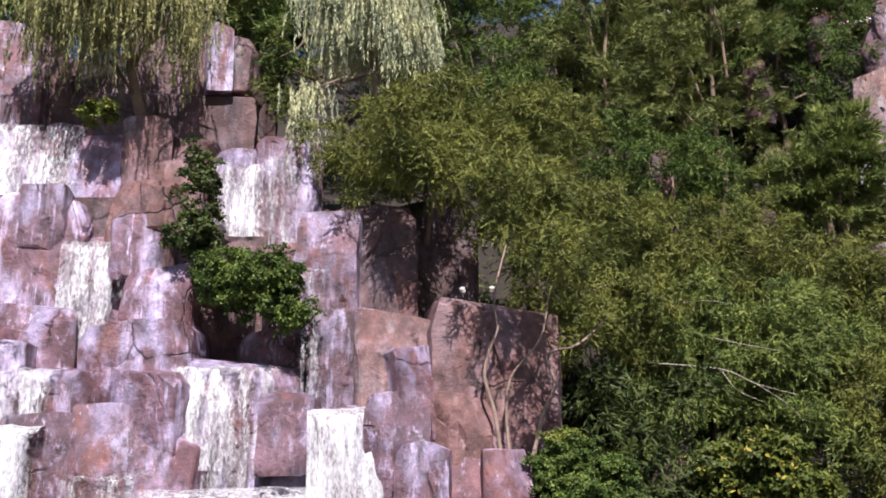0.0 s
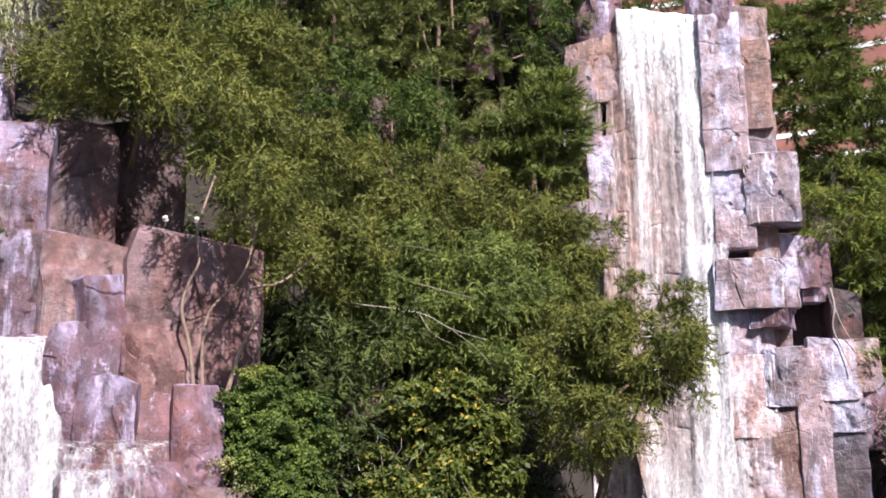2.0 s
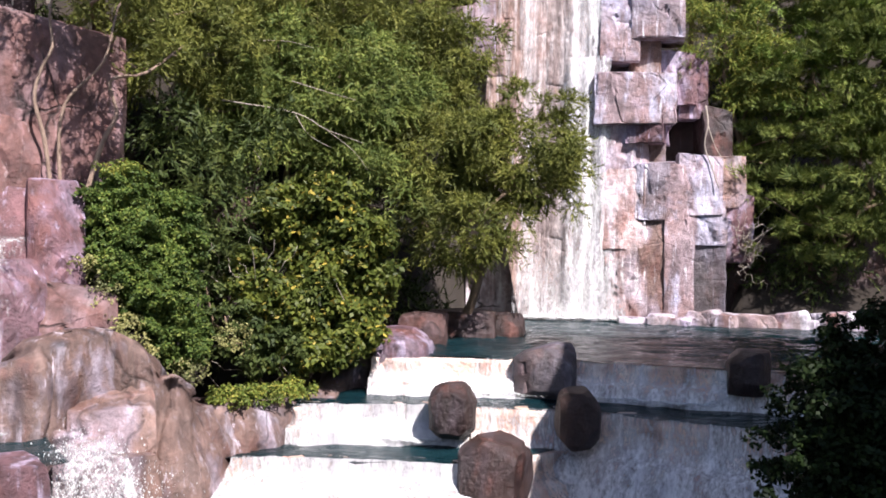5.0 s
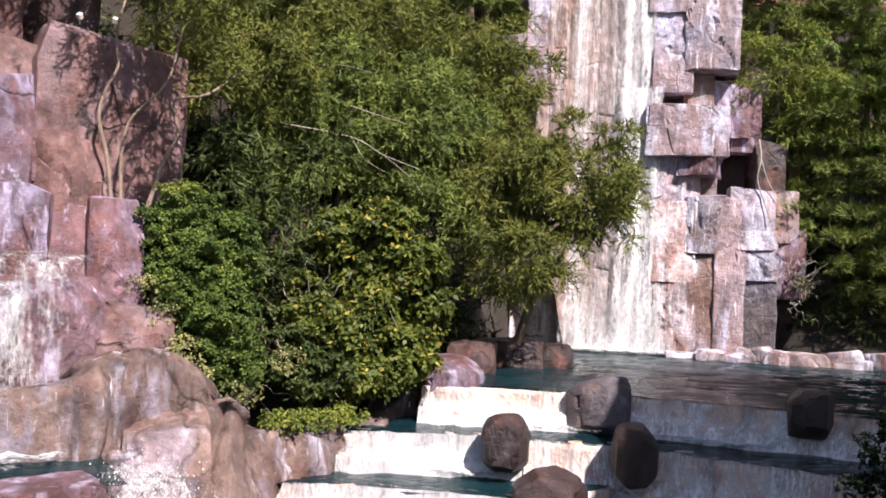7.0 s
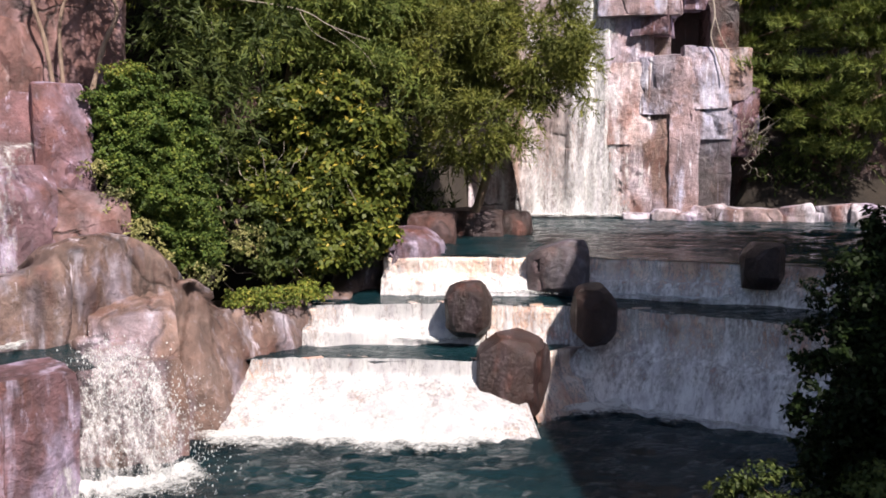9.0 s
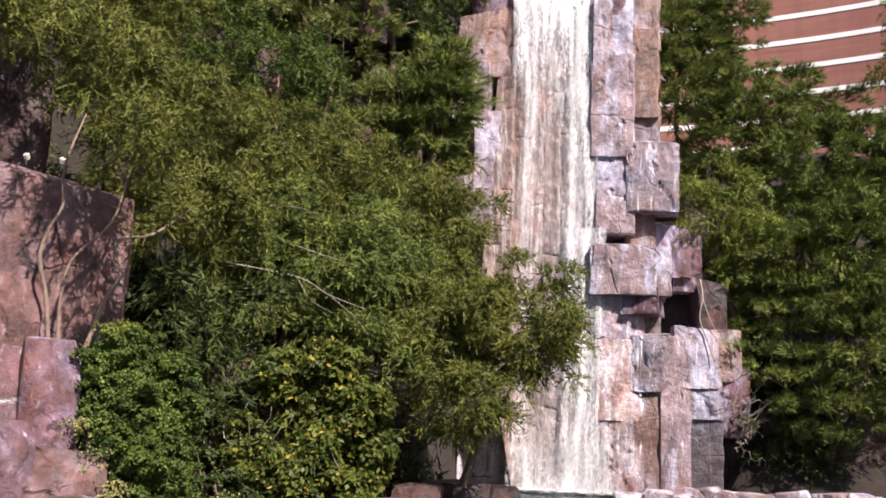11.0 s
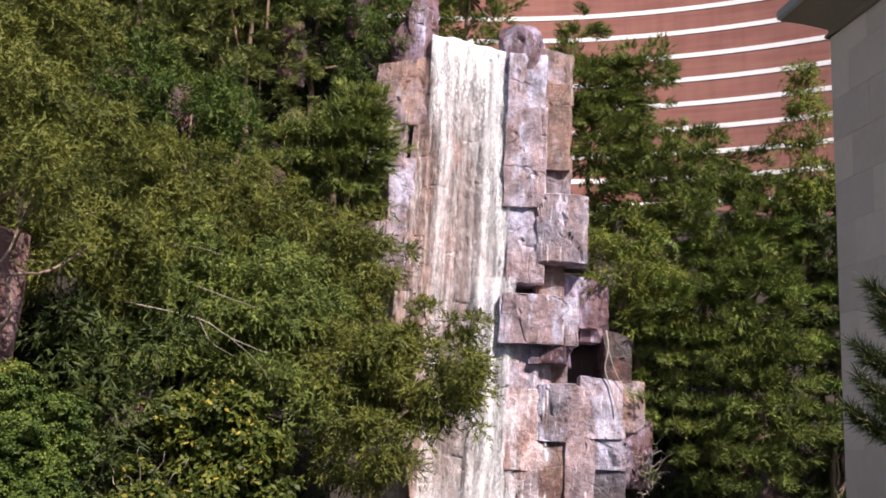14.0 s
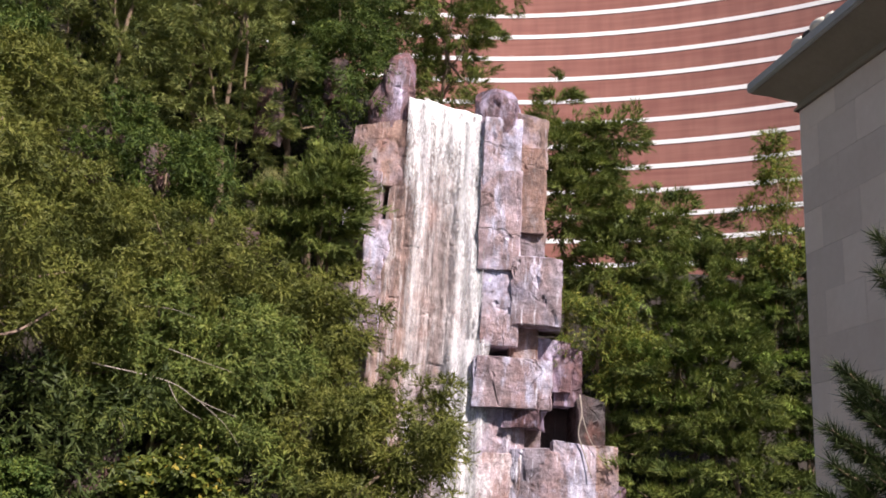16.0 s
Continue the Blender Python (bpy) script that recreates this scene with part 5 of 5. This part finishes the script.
# conifers and wispy trees of the hillside
for i, (foot, blobs, kind, mat, clumps, per, size, label) in enumerate((
    ((-8.2, 25.5, 9), [(-8.2, 25.2, 13.0, 2.0, 1.8), (-8.2, 25.6, 16.0, 2.0, 2.0)], "needle", DARKNEEDLE, 110, 24, 0.24, "dark green pine on the shaded hillside"),
    ((-10.8, 24.5, 9), [(-10.8, 24.2, 14.0, 2.0, 2.0), (-11, 24.5, 17.0, 2.0, 2.0)], "needle", DARKNEEDLE, 110, 24, 0.24, "dark green pine on the shaded hillside"),
    ((-5.6, 27.5, 11), [(-5.6, 27.2, 15.0, 2.0, 2.0), (-5.6, 27.5, 18.0, 2.0, 2.0)], "needle", DARKNEEDLE, 110, 24, 0.24, "dark green pine on the shaded hillside"),
    ((-12, 22, 7), [(-11.7, 21.0, 14.4, 2.0, 2.0), (-12.9, 21.0, 16.9, 2.1, 1.9), (-11.0, 20.4, 12.2, 1.4, 1.2)], "narrow", MIDGREEN, 260, 20, 0.15, "tall wispy green hillside tree"),
    ((-9.4, 24, 7), [(-9.4, 23.0, 14.1, 2.2, 2.1), (-9.6, 23.5, 17.4, 2.4, 2.1), (-9.2, 22.6, 11.6, 1.6, 1.3)], "needle", DARKNEEDLE, 180, 26, 0.17, "dark green pine on the shaded hillside"),
    ((-6.9, 25.5, 7), [(-6.9, 24.5, 13.7, 2.2, 2.1), (-6.9, 25.0, 17.2, 2.5, 2.3), (-6.4, 24.5, 11.2, 1.7, 1.2)], "needle", DARKNEEDLE, 190, 26, 0.17, "dark green pine on the shaded hillside"),
    ((-4.6, 27, 8), [(-4.5, 26.2, 14.0, 1.9, 1.8), (-4.4, 26.8, 17.1, 2.3, 2.2)], "narrow", MIDGREEN, 220, 22, 0.15, "green tree above the shaded hillside"),
    ((-7.3, 23, 6), [(-7.3, 22.0, 9.7, 1.7, 1.0), (-8.6, 21.5, 10.6, 1.1, 0.9)], "narrow", MIDGREEN, 130, 24, 0.15, "wispy green tree on the slope"),
    ((-4.0, 25, 5), [(-4.0, 24.5, 9.6, 1.3, 1.3), (-3.6, 24.4, 10.6, 0.7, 0.8), (-5.0, 24.6, 9.3, 1.0, 0.8)], "needle", NEEDLE, 210, 26, 0.16, "bushy dark green pine beside the high waterfall"),
    ((-5.7, 21.5, 2), [(-5.7, 20.5, 6.8, 1.95, 1.3), (-6.5, 19.5, 7.3, 1.1, 0.9)], "narrow", OLIVE, 190, 24, 0.14, "yellow-green feathery tree on the slope"),
    ((-5.3, 21, 1.5), [(-5.3, 20.0, 4.9, 2.1, 1.4)], "narrow", GREEN, 190, 22, 0.15, "fine-leaved green tree with bare twigs"),
    ((-3.7, 23, 2), [(-3.8, 22.3, 6.3, 1.7, 1.35), (-3.7, 22.2, 6.2, 1.0, 1.0), (-3.0, 22.0, 4.8, 0.9, 0.7)], "narrow", OLIVE, 190, 22, 0.15, "yellow-green tree beside the high waterfall"),
    ((-2.6, 20.8, 0.2), [(-1.2, 20.0, 3.8, 1.3, 1.15), (-2.8, 20.0, 3.7, 1.3, 1.1), (-2.4, 19.6, 2.3, 1.2, 0.9), (-0.5, 20.0, 3.2, 0.7, 0.5)], "narrow", OLIVE, 260, 24, 0.14, "olive tree leaning over the upper pool"),
    ((-5.5, 20.4, 1), [(-4.8, 19.5, 4.5, 1.55, 1.05), (-6.5, 19.5, 5.4, 1.8, 1.3), (-6.6, 18.5, 4.1, 1.3, 0.8), (-4.2, 19.0, 3.2, 1.1, 0.8)], "narrow", GREEN, 300, 22, 0.14, "dense green tree in the middle of the slope"),
    ((3.4, 31, 6), [(2.5, 29.6, 15.0, 0.7, 1.2), (2.7, 29.6, 13.6, 1.2, 1.0), (4.3, 29.6, 14.3, 1.1, 0.6), (3.6, 29.4, 12.8, 1.2, 0.9)], "needle", NEEDLE, 230, 22, 0.18, "dark pine behind the top of the waterfall"),
    ((4.5, 30.5, 5), [(3.2, 29.2, 11.6, 1.5, 1.1), (5.4, 29.2, 11.1, 1.9, 1.0), (4.2, 29.0, 9.7, 1.8, 1.1), (6.9, 29.0, 10.7, 1.2, 0.8)], "needle", NEEDLE, 330, 24, 0.18, "spreading dark green pine on the bank"),
    ((7.2, 28.5, 3), [(6.6, 28.0, 9.0, 2.2, 1.2), (8.5, 28.5, 9.6, 1.6, 1.1), (8.5, 27.8, 8.0, 1.6, 1.2)], "needle", NEEDLE, 260, 24, 0.18, "spreading dark green pine on the bank"),
    ((4.2, 27.6, 3), [(3.6, 27.0, 7.4, 1.2, 1.6), (4.6, 27.0, 6.6, 1.0, 1.1)], "narrow", YELLOWGREEN, 130, 24, 0.14, "bright green shrub beside the rock wall"),
    ((6.2, 28, 2), [(6.5, 27.5, 6.0, 2.6, 1.9), (4.8, 27.2, 3.9, 1.2, 1.5)], "needle", NEEDLE, 220, 24, 0.16, "olive-green pine over the pool edge"),
    ((6.4, 27.2, 1), [(5.3, 26.6, 2.9, 1.5, 1.2), (7.2, 26.6, 3.8, 1.9, 1.9), (6.2, 26.2, 2.2, 1.4, 0.7)], "needle", NEEDLE, 220, 24, 0.16, "olive-green pine over the pool edge"),
    ((5.6, 28.6, 3), [(5.3, 28.0, 6.9, 2.1, 2.3), (7.2, 28, 7.3, 2.0, 2.3), (8.6, 27.6, 6.4, 1.8, 2.6)], "needle", BRIGHTNEEDLE, 230, 24, 0.16, "green pine on the bank beside the pool"),
    ((8.9, 26.8, 0.2), [(9.3, 27.0, 9.0, 0.6, 1.2), (9.4, 27.0, 6.6, 0.7, 1.6), (9.5, 27.0, 3.8, 0.8, 1.6)], "needle", DARKGREEN, 200, 24, 0.16, "dark upright conifer in the shade beside the pavilion"),
    ((8.9, 27.8, 0.5), [(8.7, 27.2, 12.4, 0.5, 1.5), (8.8, 27.2, 10.2, 0.7, 1.2), (8.1, 27.2, 11.3, 0.4, 0.3)], "narrow", YELLOWGREEN, 60, 20, 0.17, "thin sparse light green tree beside the pavilion"),
    ((-1.2, 30.5, 10), [(-1.1, 29.8, 18.1, 1.9, 2.0), (-0.2, 30.2, 20.5, 1.4, 1.8), (-0.8, 29.4, 15.6, 1.3, 1.0)], "needle", NEEDLE, 200, 24, 0.18, "dark pine above the head of the waterfall"),
    ((-4.4, 29, 9), [(-4.2, 28.2, 16.3, 1.8, 1.5), (-5.6, 29.0, 19.2, 2.6, 2.0), (-3.0, 28.4, 15.2, 1.1, 1.0)], "narrow", MIDGREEN, 240, 22, 0.16, "green tree above the head of the waterfall"),
    ((-7.5, 28, 9), [(-7.3, 27.0, 16.0, 2.4, 2.0), (-9.5, 27.5, 18.6, 2.9, 2.0)], "needle", DARKNEEDLE, 200, 20, 0.2, "dark pine high on the hillside"),
    ((-12, 29, 13), [(-11.8, 28, 19, 3.0, 2.4), (-13, 28, 22, 3, 2.4)], "narrow", GREEN, 110, 20, 0.22, "green tree on top of the hill"),
    ((-2.8, 31, 11), [(-2.8, 30.5, 17, 1.8, 2.2), (-3.2, 31, 20.5, 2.2, 2.2)], "needle", NEEDLE, 170, 22, 0.2, "dark pine on top of the hill"),
    ((-7, 31, 14), [(-7, 30.5, 20, 3.0, 2.4), (-8, 31, 23, 3, 2.4)], "narrow", GREEN, 110, 20, 0.22, "green tree on top of the hill"),
    ((-18, 26, 13), [(-18, 25, 19, 3.2, 2.8), (-19, 25, 22, 3, 2.4)], "narrow", GREEN, 110, 20, 0.22, "green tree on top of the hill"),
    ((-20, 19, 12), [(-19.5, 18.5, 17, 2.6, 2.6), (-22, 17, 18, 2.6, 2.6)], "narrow", GREEN, 110, 20, 0.22, "green tree on top of the hill"),
    ((-15, 22, 10), [(-14.5, 21.0, 16.0, 2.4, 2.2), (-15.5, 21.5, 19.0, 2.4, 2.0)], "narrow", GREEN, 200, 20, 0.17, "green tree high on the hillside"),
)):
    plant("hillside_tree" if kind == "narrow" else "pine_tree", label, "tree", foot, blobs, kind, mat, clumps, per, size, 20 + i, girth=0.11, group="trees on the hillside")
rng = np.random.default_rng(77)
spots = []
while len(spots) < 470:
    x, y = rng.uniform(-13, -2.9), rng.uniform(17.6, 30)
    s, dd = LR.x * x + LR.y * y, LF.x * x + LF.y * y
    if s > 2.6 and dd > 18.3:
        spots.append((x, y, ground_height(x, y) + rng.uniform(0.1, 0.5), 0.45, 0.35))
for x, y in zip(rng.uniform(3.9, 10, 90), rng.uniform(27, 30, 90)):
    spots.append((x, y, ground_height(x, y) + 0.4, 0.5, 0.4))
for x, y in zip(rng.uniform(-7.6, -5.2, 60), rng.uniform(15.6, 17.4, 60)):
    spots.append((x, y, rng.uniform(1.6, 4.2), 0.35, 0.3))
under = thing("undergrowth", "low tangled green undergrowth covering the hillside", "undergrowth", kind="stuff")
crown(under, spots, "narrow", DARKGREEN, 1250, 8, 0.22, 78, "leaf_mass", 0.25)
# bare grey twigs that stick out of the green tree
twiggy = [o for o in scene.objects if o.get("label") == "fine-leaved green tree with bare twigs"][0]
for pts, r in (([(-6.46, 17.2, 4.49), (-5.11, 17.2, 4.25), (-4.53, 17.2, 3.95), (-3.85, 17.2, 3.7)], 0.022),
               ([(-5.11, 17.2, 4.25), (-4.85, 17.2, 3.86), (-4.43, 17.2, 3.62)], 0.014),
               ([(-5.16, 17.2, 4.81), (-4.52, 17.2, 4.61), (-4.0, 17.2, 4.46)], 0.014),
               ([(-5.79, 17.2, 5.54), (-5.25, 17.2, 5.52), (-4.77, 17.2, 5.39)], 0.012),
               ([(-4.53, 17.2, 3.95), (-4.01, 17.2, 3.55), (-3.75, 17.2, 3.21)], 0.01),
               ([(-6.69, 17.2, 4.29), (-6.67, 17.2, 4.02), (-6.64, 17.2, 3.76)], 0.012),
               ([(-5.93, 17.2, 3.69), (-5.72, 17.2, 3.37), (-5.83, 17.2, 3.17)], 0.01)):
    line = spline(pts, 12)
    v, f = tube(line, [0.62 * r * (1 - 0.7 * i / 12) for i in range(13)], 6)
    mesh_object("bare_twig", v, f, TWIG, twiggy)
# shrubs by the water
hedge = plant("clipped_shrub", "dense small-leaved green shrub spilling over the rocks", "shrub", (-6.5, 14.9, -0.6), [(-7.0, 14.6, 2.45, 0.60, 0.62), (-6.85, 14.5, 1.75, 0.68, 0.72), (-6.45, 14.6, 1.1, 0.66, 0.62), (-6.45, 15.2, 2.1, 0.5, 0.75), (-6.15, 14.7, 0.4, 0.5, 0.42)], "broad", MIDGREEN, 560, 36, 0.055, 60, girth=0.05, spread=0.10)
crown(hedge, [(-7.19, 13.95, 1.57, 0.2, 0.2), (-6.92, 13.85, 1.13, 0.2, 0.2), (-6.56, 13.80, 0.66, 0.2, 0.2), (-6.30, 13.85, 0.26, 0.2, 0.2), (-5.40, 14.90, 0.46, 0.2, 0.2), (-5.86, 14.50, -0.04, 0.2, 0.2)], "broad", STRAW, 70, 9, 0.05, 59, "dry_leaves", 0.16)
crown(hedge, [(-6.95, 14.5, 3.0, 0.35, 0.1)], "broad", YELLOWGREEN, 26, 14, 0.05, 58, "young_leaves", 0.1)
leafy = plant("broadleaf_shrub", "broadleaf shrub with scattered yellow leaves beside the weirs", "shrub", (-4.9, 17.2, -0.6), [(-5.15, 17.0, 2.55, 0.42, 0.4), (-3.85, 16.9, 1.95, 0.5, 0.45), (-4.45, 16.8, 1.45, 0.5, 0.4), (-4.3, 17.0, 2.7, 0.45, 0.35), (-3.45, 16.9, 1.15, 0.38, 0.35), (-4.85, 17.0, 1.9, 0.35, 0.35)], "broad", BROADGREEN, 200, 26, 0.12, 61, girth=0.05, spread=0.19)
plant("broadleaf_shrub", "dark green broadleaf shrub hanging over the weir rocks", "shrub", (-5.0, 16.6, -0.8), [(-5.0, 16.4, 0.75, 0.6, 0.5), (-3.85, 16.6, 0.55, 0.5, 0.5), (-5.55, 16.2, 1.35, 0.35, 0.4), (-4.5, 16.2, 0.15, 0.6, 0.3), (-4.5, 16.5, 1.0, 0.4, 0.3)], "broad", BROADGREEN, 250, 26, 0.11, 62, girth=0.05, spread=0.18)
twig_rng = np.random.default_rng(41)
for _ in range(26):
    a = np.array([-5.3, 16.3, 0.3]) + twig_rng.normal(0, 1, 3) * np.array([0.55, 0.3, 0.8])
    b = a + np.array([twig_rng.normal(0, 0.45), -0.35 + twig_rng.normal(0, 0.2), twig_rng.uniform(0.2, 0.9)])
    v, f = tube(bent(a, b, 5, 0.04, twig_rng), [0.011 - 0.0015 * q for q in range(6)], 5)
    mesh_object("bare_twig", v, f, TWIG, leafy)
plant("ground_ivy", "low bright green ivy trailing over the top of the bank", "plant", (-5.0, 15.0, -0.75), [(-5.25, 14.75, -0.42, 0.4, 0.12), (-4.85, 15.1, -0.42, 0.4, 0.12), (-4.55, 15.6, -0.4, 0.3, 0.12)], "broad", YELLOWGREEN, 60, 16, 0.05, 67, girth=0.012, limbs=3, spread=0.10)
plant("rock_shrub", "leafy green shrub hanging from a ledge of the cascade", "shrub", (-11.7, 12.6, 5.2), [(-11.8, 12.1, 5.9, 0.9, 0.5), (-11.1, 12.5, 5.4, 0.35, 0.5), (-12.3, 11.8, 6.1, 0.4, 0.3), (-11.5, 12.2, 5.5, 0.5, 0.4)], "broad", MIDGREEN, 190, 30, 0.065, 63, girth=0.04, spread=0.13)
plant("upright_shrub", "dark upright small-leaved shrub among the rocks", "shrub", (-12.9, 12.2, 6.3), [(-12.9, 11.9, 7.8, 0.42, 1.0), (-12.8, 11.7, 6.8, 0.55, 0.37)], "broad", DARKGREEN, 70, 20, 0.085, 64, girth=0.03, spread=0.13)
plant("ledge_plant", "small bright green plant on a rock ledge", "plant", (-15.1, 11.4, 9.2), [(-15.1, 11.2, 9.6, 0.42, 0.16)], "broad", YELLOWGREEN, 20, 20, 0.09, 65, girth=0.02, spread=0.08)
plant("dark_shrub", "shaded dark green shrub with bare stems above the bank", "shrub", (-5.2, 16.4, -0.8), [(-5.0, 15.9, 0.2, 0.8, 0.35), (-5.9, 16.0, 0.7, 0.6, 0.6), (-4.4, 16.5, 0.25, 0.7, 0.4), (-6.4, 16.0, 1.6, 0.5, 0.6)], "broad", DARKGREEN, 120, 24, 0.09, 66, girth=0.04, spread=0.13)
# dry growth on the slope and beside the high wall
plant("dry_grass", "hanging tuft of straw-coloured dry grass on the slope", "grass", (-5.15, 24.9, 10.00), [(-5.15, 24.4, 10.60, 0.55, 0.2), (-4.55, 24.4, 10.70, 0.4, 0.2)], "strand", STRAW, 40, 7, 0.07, 91, girth=0.02, limbs=2, spread=0.15)
vine = thing("hanging_vine", "pale bare vine hanging beside the hollow in the rock", "vine")
for pts, r in (([(2.98, 25.75, 5.5), (3.02, 25.6, 5.0), (2.94, 25.6, 4.5), (3.1, 25.6, 4.0), (3.3, 25.55, 3.4)], 0.022),
               ([(3.02, 25.6, 5.0), (3.18, 25.6, 4.5), (3.4, 25.6, 4.1), (3.6, 25.6, 3.9)], 0.013)):
    line = spline(pts, 16)
    v, f = tube(line, [r * (1 - 0.4 * i / 16) for i in range(17)], 6)
    mesh_object("strand", v, f, TWIG, vine)
dry_bush = thing("bare_bush", "leafless twiggy bush growing from the side of the rock wall", "shrub")
twig_rng = np.random.default_rng(52)
for _ in range(30):
    a = np.array([4.0, 25.75, 1.9]) + twig_rng.normal(0, 1, 3) * np.array([0.12, 0.05, 0.35])
    b = a + np.array([twig_rng.uniform(-0.5, 0.7), twig_rng.uniform(-0.35, 0.1), twig_rng.uniform(-0.5, 1.0)])
    v, f = tube(bent(a, b, 6, 0.05, twig_rng), [0.014 - 0.0018 * q for q in range(7)], 5)
    mesh_object("twig", v, f, TWIG, dry_bush)
# near plants; the pavilion's shade is put into their dark leaf colours
plant("near_bush", "broadleaf bush at the water's edge, leaf colour darkened for shade", "shrub", (2.6, 8.4, -2.3), [(2.2, 8.7, 0.7, 0.55, 0.85), (1.88, 8.3, 0.05, 0.5, 0.7), (2.6, 8.2, 0.2, 0.8, 1.2), (2.25, 8.2, -1.1, 0.75, 0.8), (2.95, 8.6, 0.9, 0.75, 0.95), (1.95, 8.4, -0.55, 0.6, 0.7), (2.3, 8.5, 0.25, 0.6, 0.6)], "broad", SHADELEAF, 620, 34, 0.055, 70, girth=0.05, spread=0.12)
# Dark undergrowth leaves put the pavilion's shade into this bush's colour.
plant("near_bush", "green bush at the foot of the bank, leaves darkened for shade", "shrub", (1.3, 7.7, -2.3), [(1.0, 7.6, -0.75, 0.45, 0.35), (1.3, 7.4, -1.2, 0.65, 0.6), (1.75, 7.5, -0.7, 0.4, 0.4)], "broad", DARKGREEN, 190, 30, 0.045, 71, girth=0.03, spread=0.1)


def pine_sprig(base, foot, tips, seed):
    """Bare shoots ringed with long stiff needles."""
    rng = np.random.default_rng(seed)
    for tip in tips:
        pts = bent(foot, tip, 6, 0.012, rng)
        v, f = tube(pts, [0.012 - 0.0013 * i for i in range(7)], 6)
        shoot = mesh_object("shoot", v, f, BARK, base)
        n = 420
        t = rng.uniform(0.25, 1.02, n)
        a, b = np.array(pts[0]), np.array(pts[-1])
        pos = a + (b - a) * t[:, None]
        d = unit(b - a)
        along = unit(d * 0.75 + rng.normal(0, 0.55, (n, 3)))
        across = unit(np.cross(along, rng.normal(size=(n, 3))))
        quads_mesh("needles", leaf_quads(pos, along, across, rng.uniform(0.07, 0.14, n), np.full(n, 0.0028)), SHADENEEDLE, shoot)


near_pine = thing("young_pine", "young pine close to the viewer, long needles coloured dark for shade", "tree")
v, f = tube([(3.05, 6.6, 0.3), (3.05, 6.55, 1.6), (3.0, 6.5, 3.0), (3.0, 6.5, 4.2)], [0.05, 0.04, 0.03, 0.012], 8)
mesh_object("trunk", v, f, BARK, near_pine)
SPRIGS = [((2.64, 6.6, 3.06), (2.28, 6.5, 3.28)), ((2.69, 6.6, 2.89), (2.33, 6.5, 3.11)), ((2.79, 6.6, 2.95), (2.43, 6.5, 3.17)),
          ((2.55, 6.6, 2.70), (2.19, 6.5, 2.92)), ((2.57, 6.6, 2.50), (2.21, 6.5, 2.72)), ((2.72, 6.6, 2.61), (2.36, 6.5, 2.83)),
          ((2.92, 6.6, 3.89), (2.56, 6.5, 4.11)), ((2.91, 6.6, 3.67), (2.55, 6.5, 3.89)), ((2.49, 6.6, 2.33), (2.13, 6.5, 2.55)),
          ((2.66, 6.6, 2.36), (2.30, 6.5, 2.58)), ((2.81, 6.6, 2.45), (2.45, 6.5, 2.67)), ((2.82, 6.6, 2.76), (2.46, 6.5, 2.98))]
for i, (a, b) in enumerate(SPRIGS):
    pine_sprig(near_pine, a, [b, (b[0] + 0.1, b[1] + 0.1, b[2] - 0.06)], 300 + i)


# fixture on the roof edge
lamp = thing("roof_floodlight", "cream floodlight with a black hood on the roof edge", "floodlight")
c0 = BC + BD * 0.75 + BN * 0.42
for k, (off, r, mat, nm) in enumerate(((0.0, 0.10, FLOODLIGHT, "lamp_body"), (0.26, 0.09, BLACK, "hood"), (0.52, 0.12, FLOODLIGHT, "lamp_body"), (0.80, 0.08, FLOODLIGHT, "bracket"))):
    bm = bmesh.new()
    bmesh.ops.create_icosphere(bm, subdivisions=2, radius=r)
    for vtx in bm.verts:
        vtx.co = Vector((vtx.co.x * 1.5, vtx.co.y * 0.9, vtx.co.z * 0.8 + 0.02 * noise.noise(vtx.co * 20)))
    o = part(nm, bm, mat, lamp, smooth=True)
    q = c0 + BD * off
    o.matrix_basis = pose(q.x, q.y, BH + 0.62 + r * 0.7, 0, 0, math.degrees(math.atan2(BD.y, BD.x)))


def rock_light(x, y, z, turn):
    """A small pale spot lamp on a stub, set on the rock."""
    base = thing("rock_spotlight", "small pale spot lamp standing on the rock", "lamp", "lamps on the rocks", at=(x, y, z))
    for nm, mat, r, h, lo in (("stub", BLACK, 0.018, 0.10, -0.06), ("lamp_head", FLOODLIGHT, 0.045, 0.09, 0.04)):
        bm = bmesh.new()
        bmesh.ops.create_cone(bm, segments=14, radius1=r, radius2=r * 1.15, depth=h, cap_ends=True)
        bmesh.ops.bevel(bm, geom=bm.edges[:], offset=0.006, segments=1, affect="EDGES")
        o = part(nm, bm, mat, base, smooth=False)
        o.matrix_basis = pose(0, 0, lo + h / 2, 35 if nm == "lamp_head" else 0, 0, turn)
        if nm == "lamp_head":
            bm = bmesh.new()
            bmesh.ops.create_cone(bm, segments=14, radius1=r * 0.9, radius2=r * 0.8, depth=0.012, cap_ends=True)
            lens = part("lens", bm, GUTTER, o, "grey glass lens")
            lens.location = (0, 0, h / 2 + 0.004)


for x, y, z, turn in ((-8.92, 14.64, 5.68, 0), (-8.51, 14.99, 5.7, 40), (-8.62, 14.18, 3.02, 80), (-17.28, 10.56, 11.1, 120)):
    rock_light(x, y, z, turn)
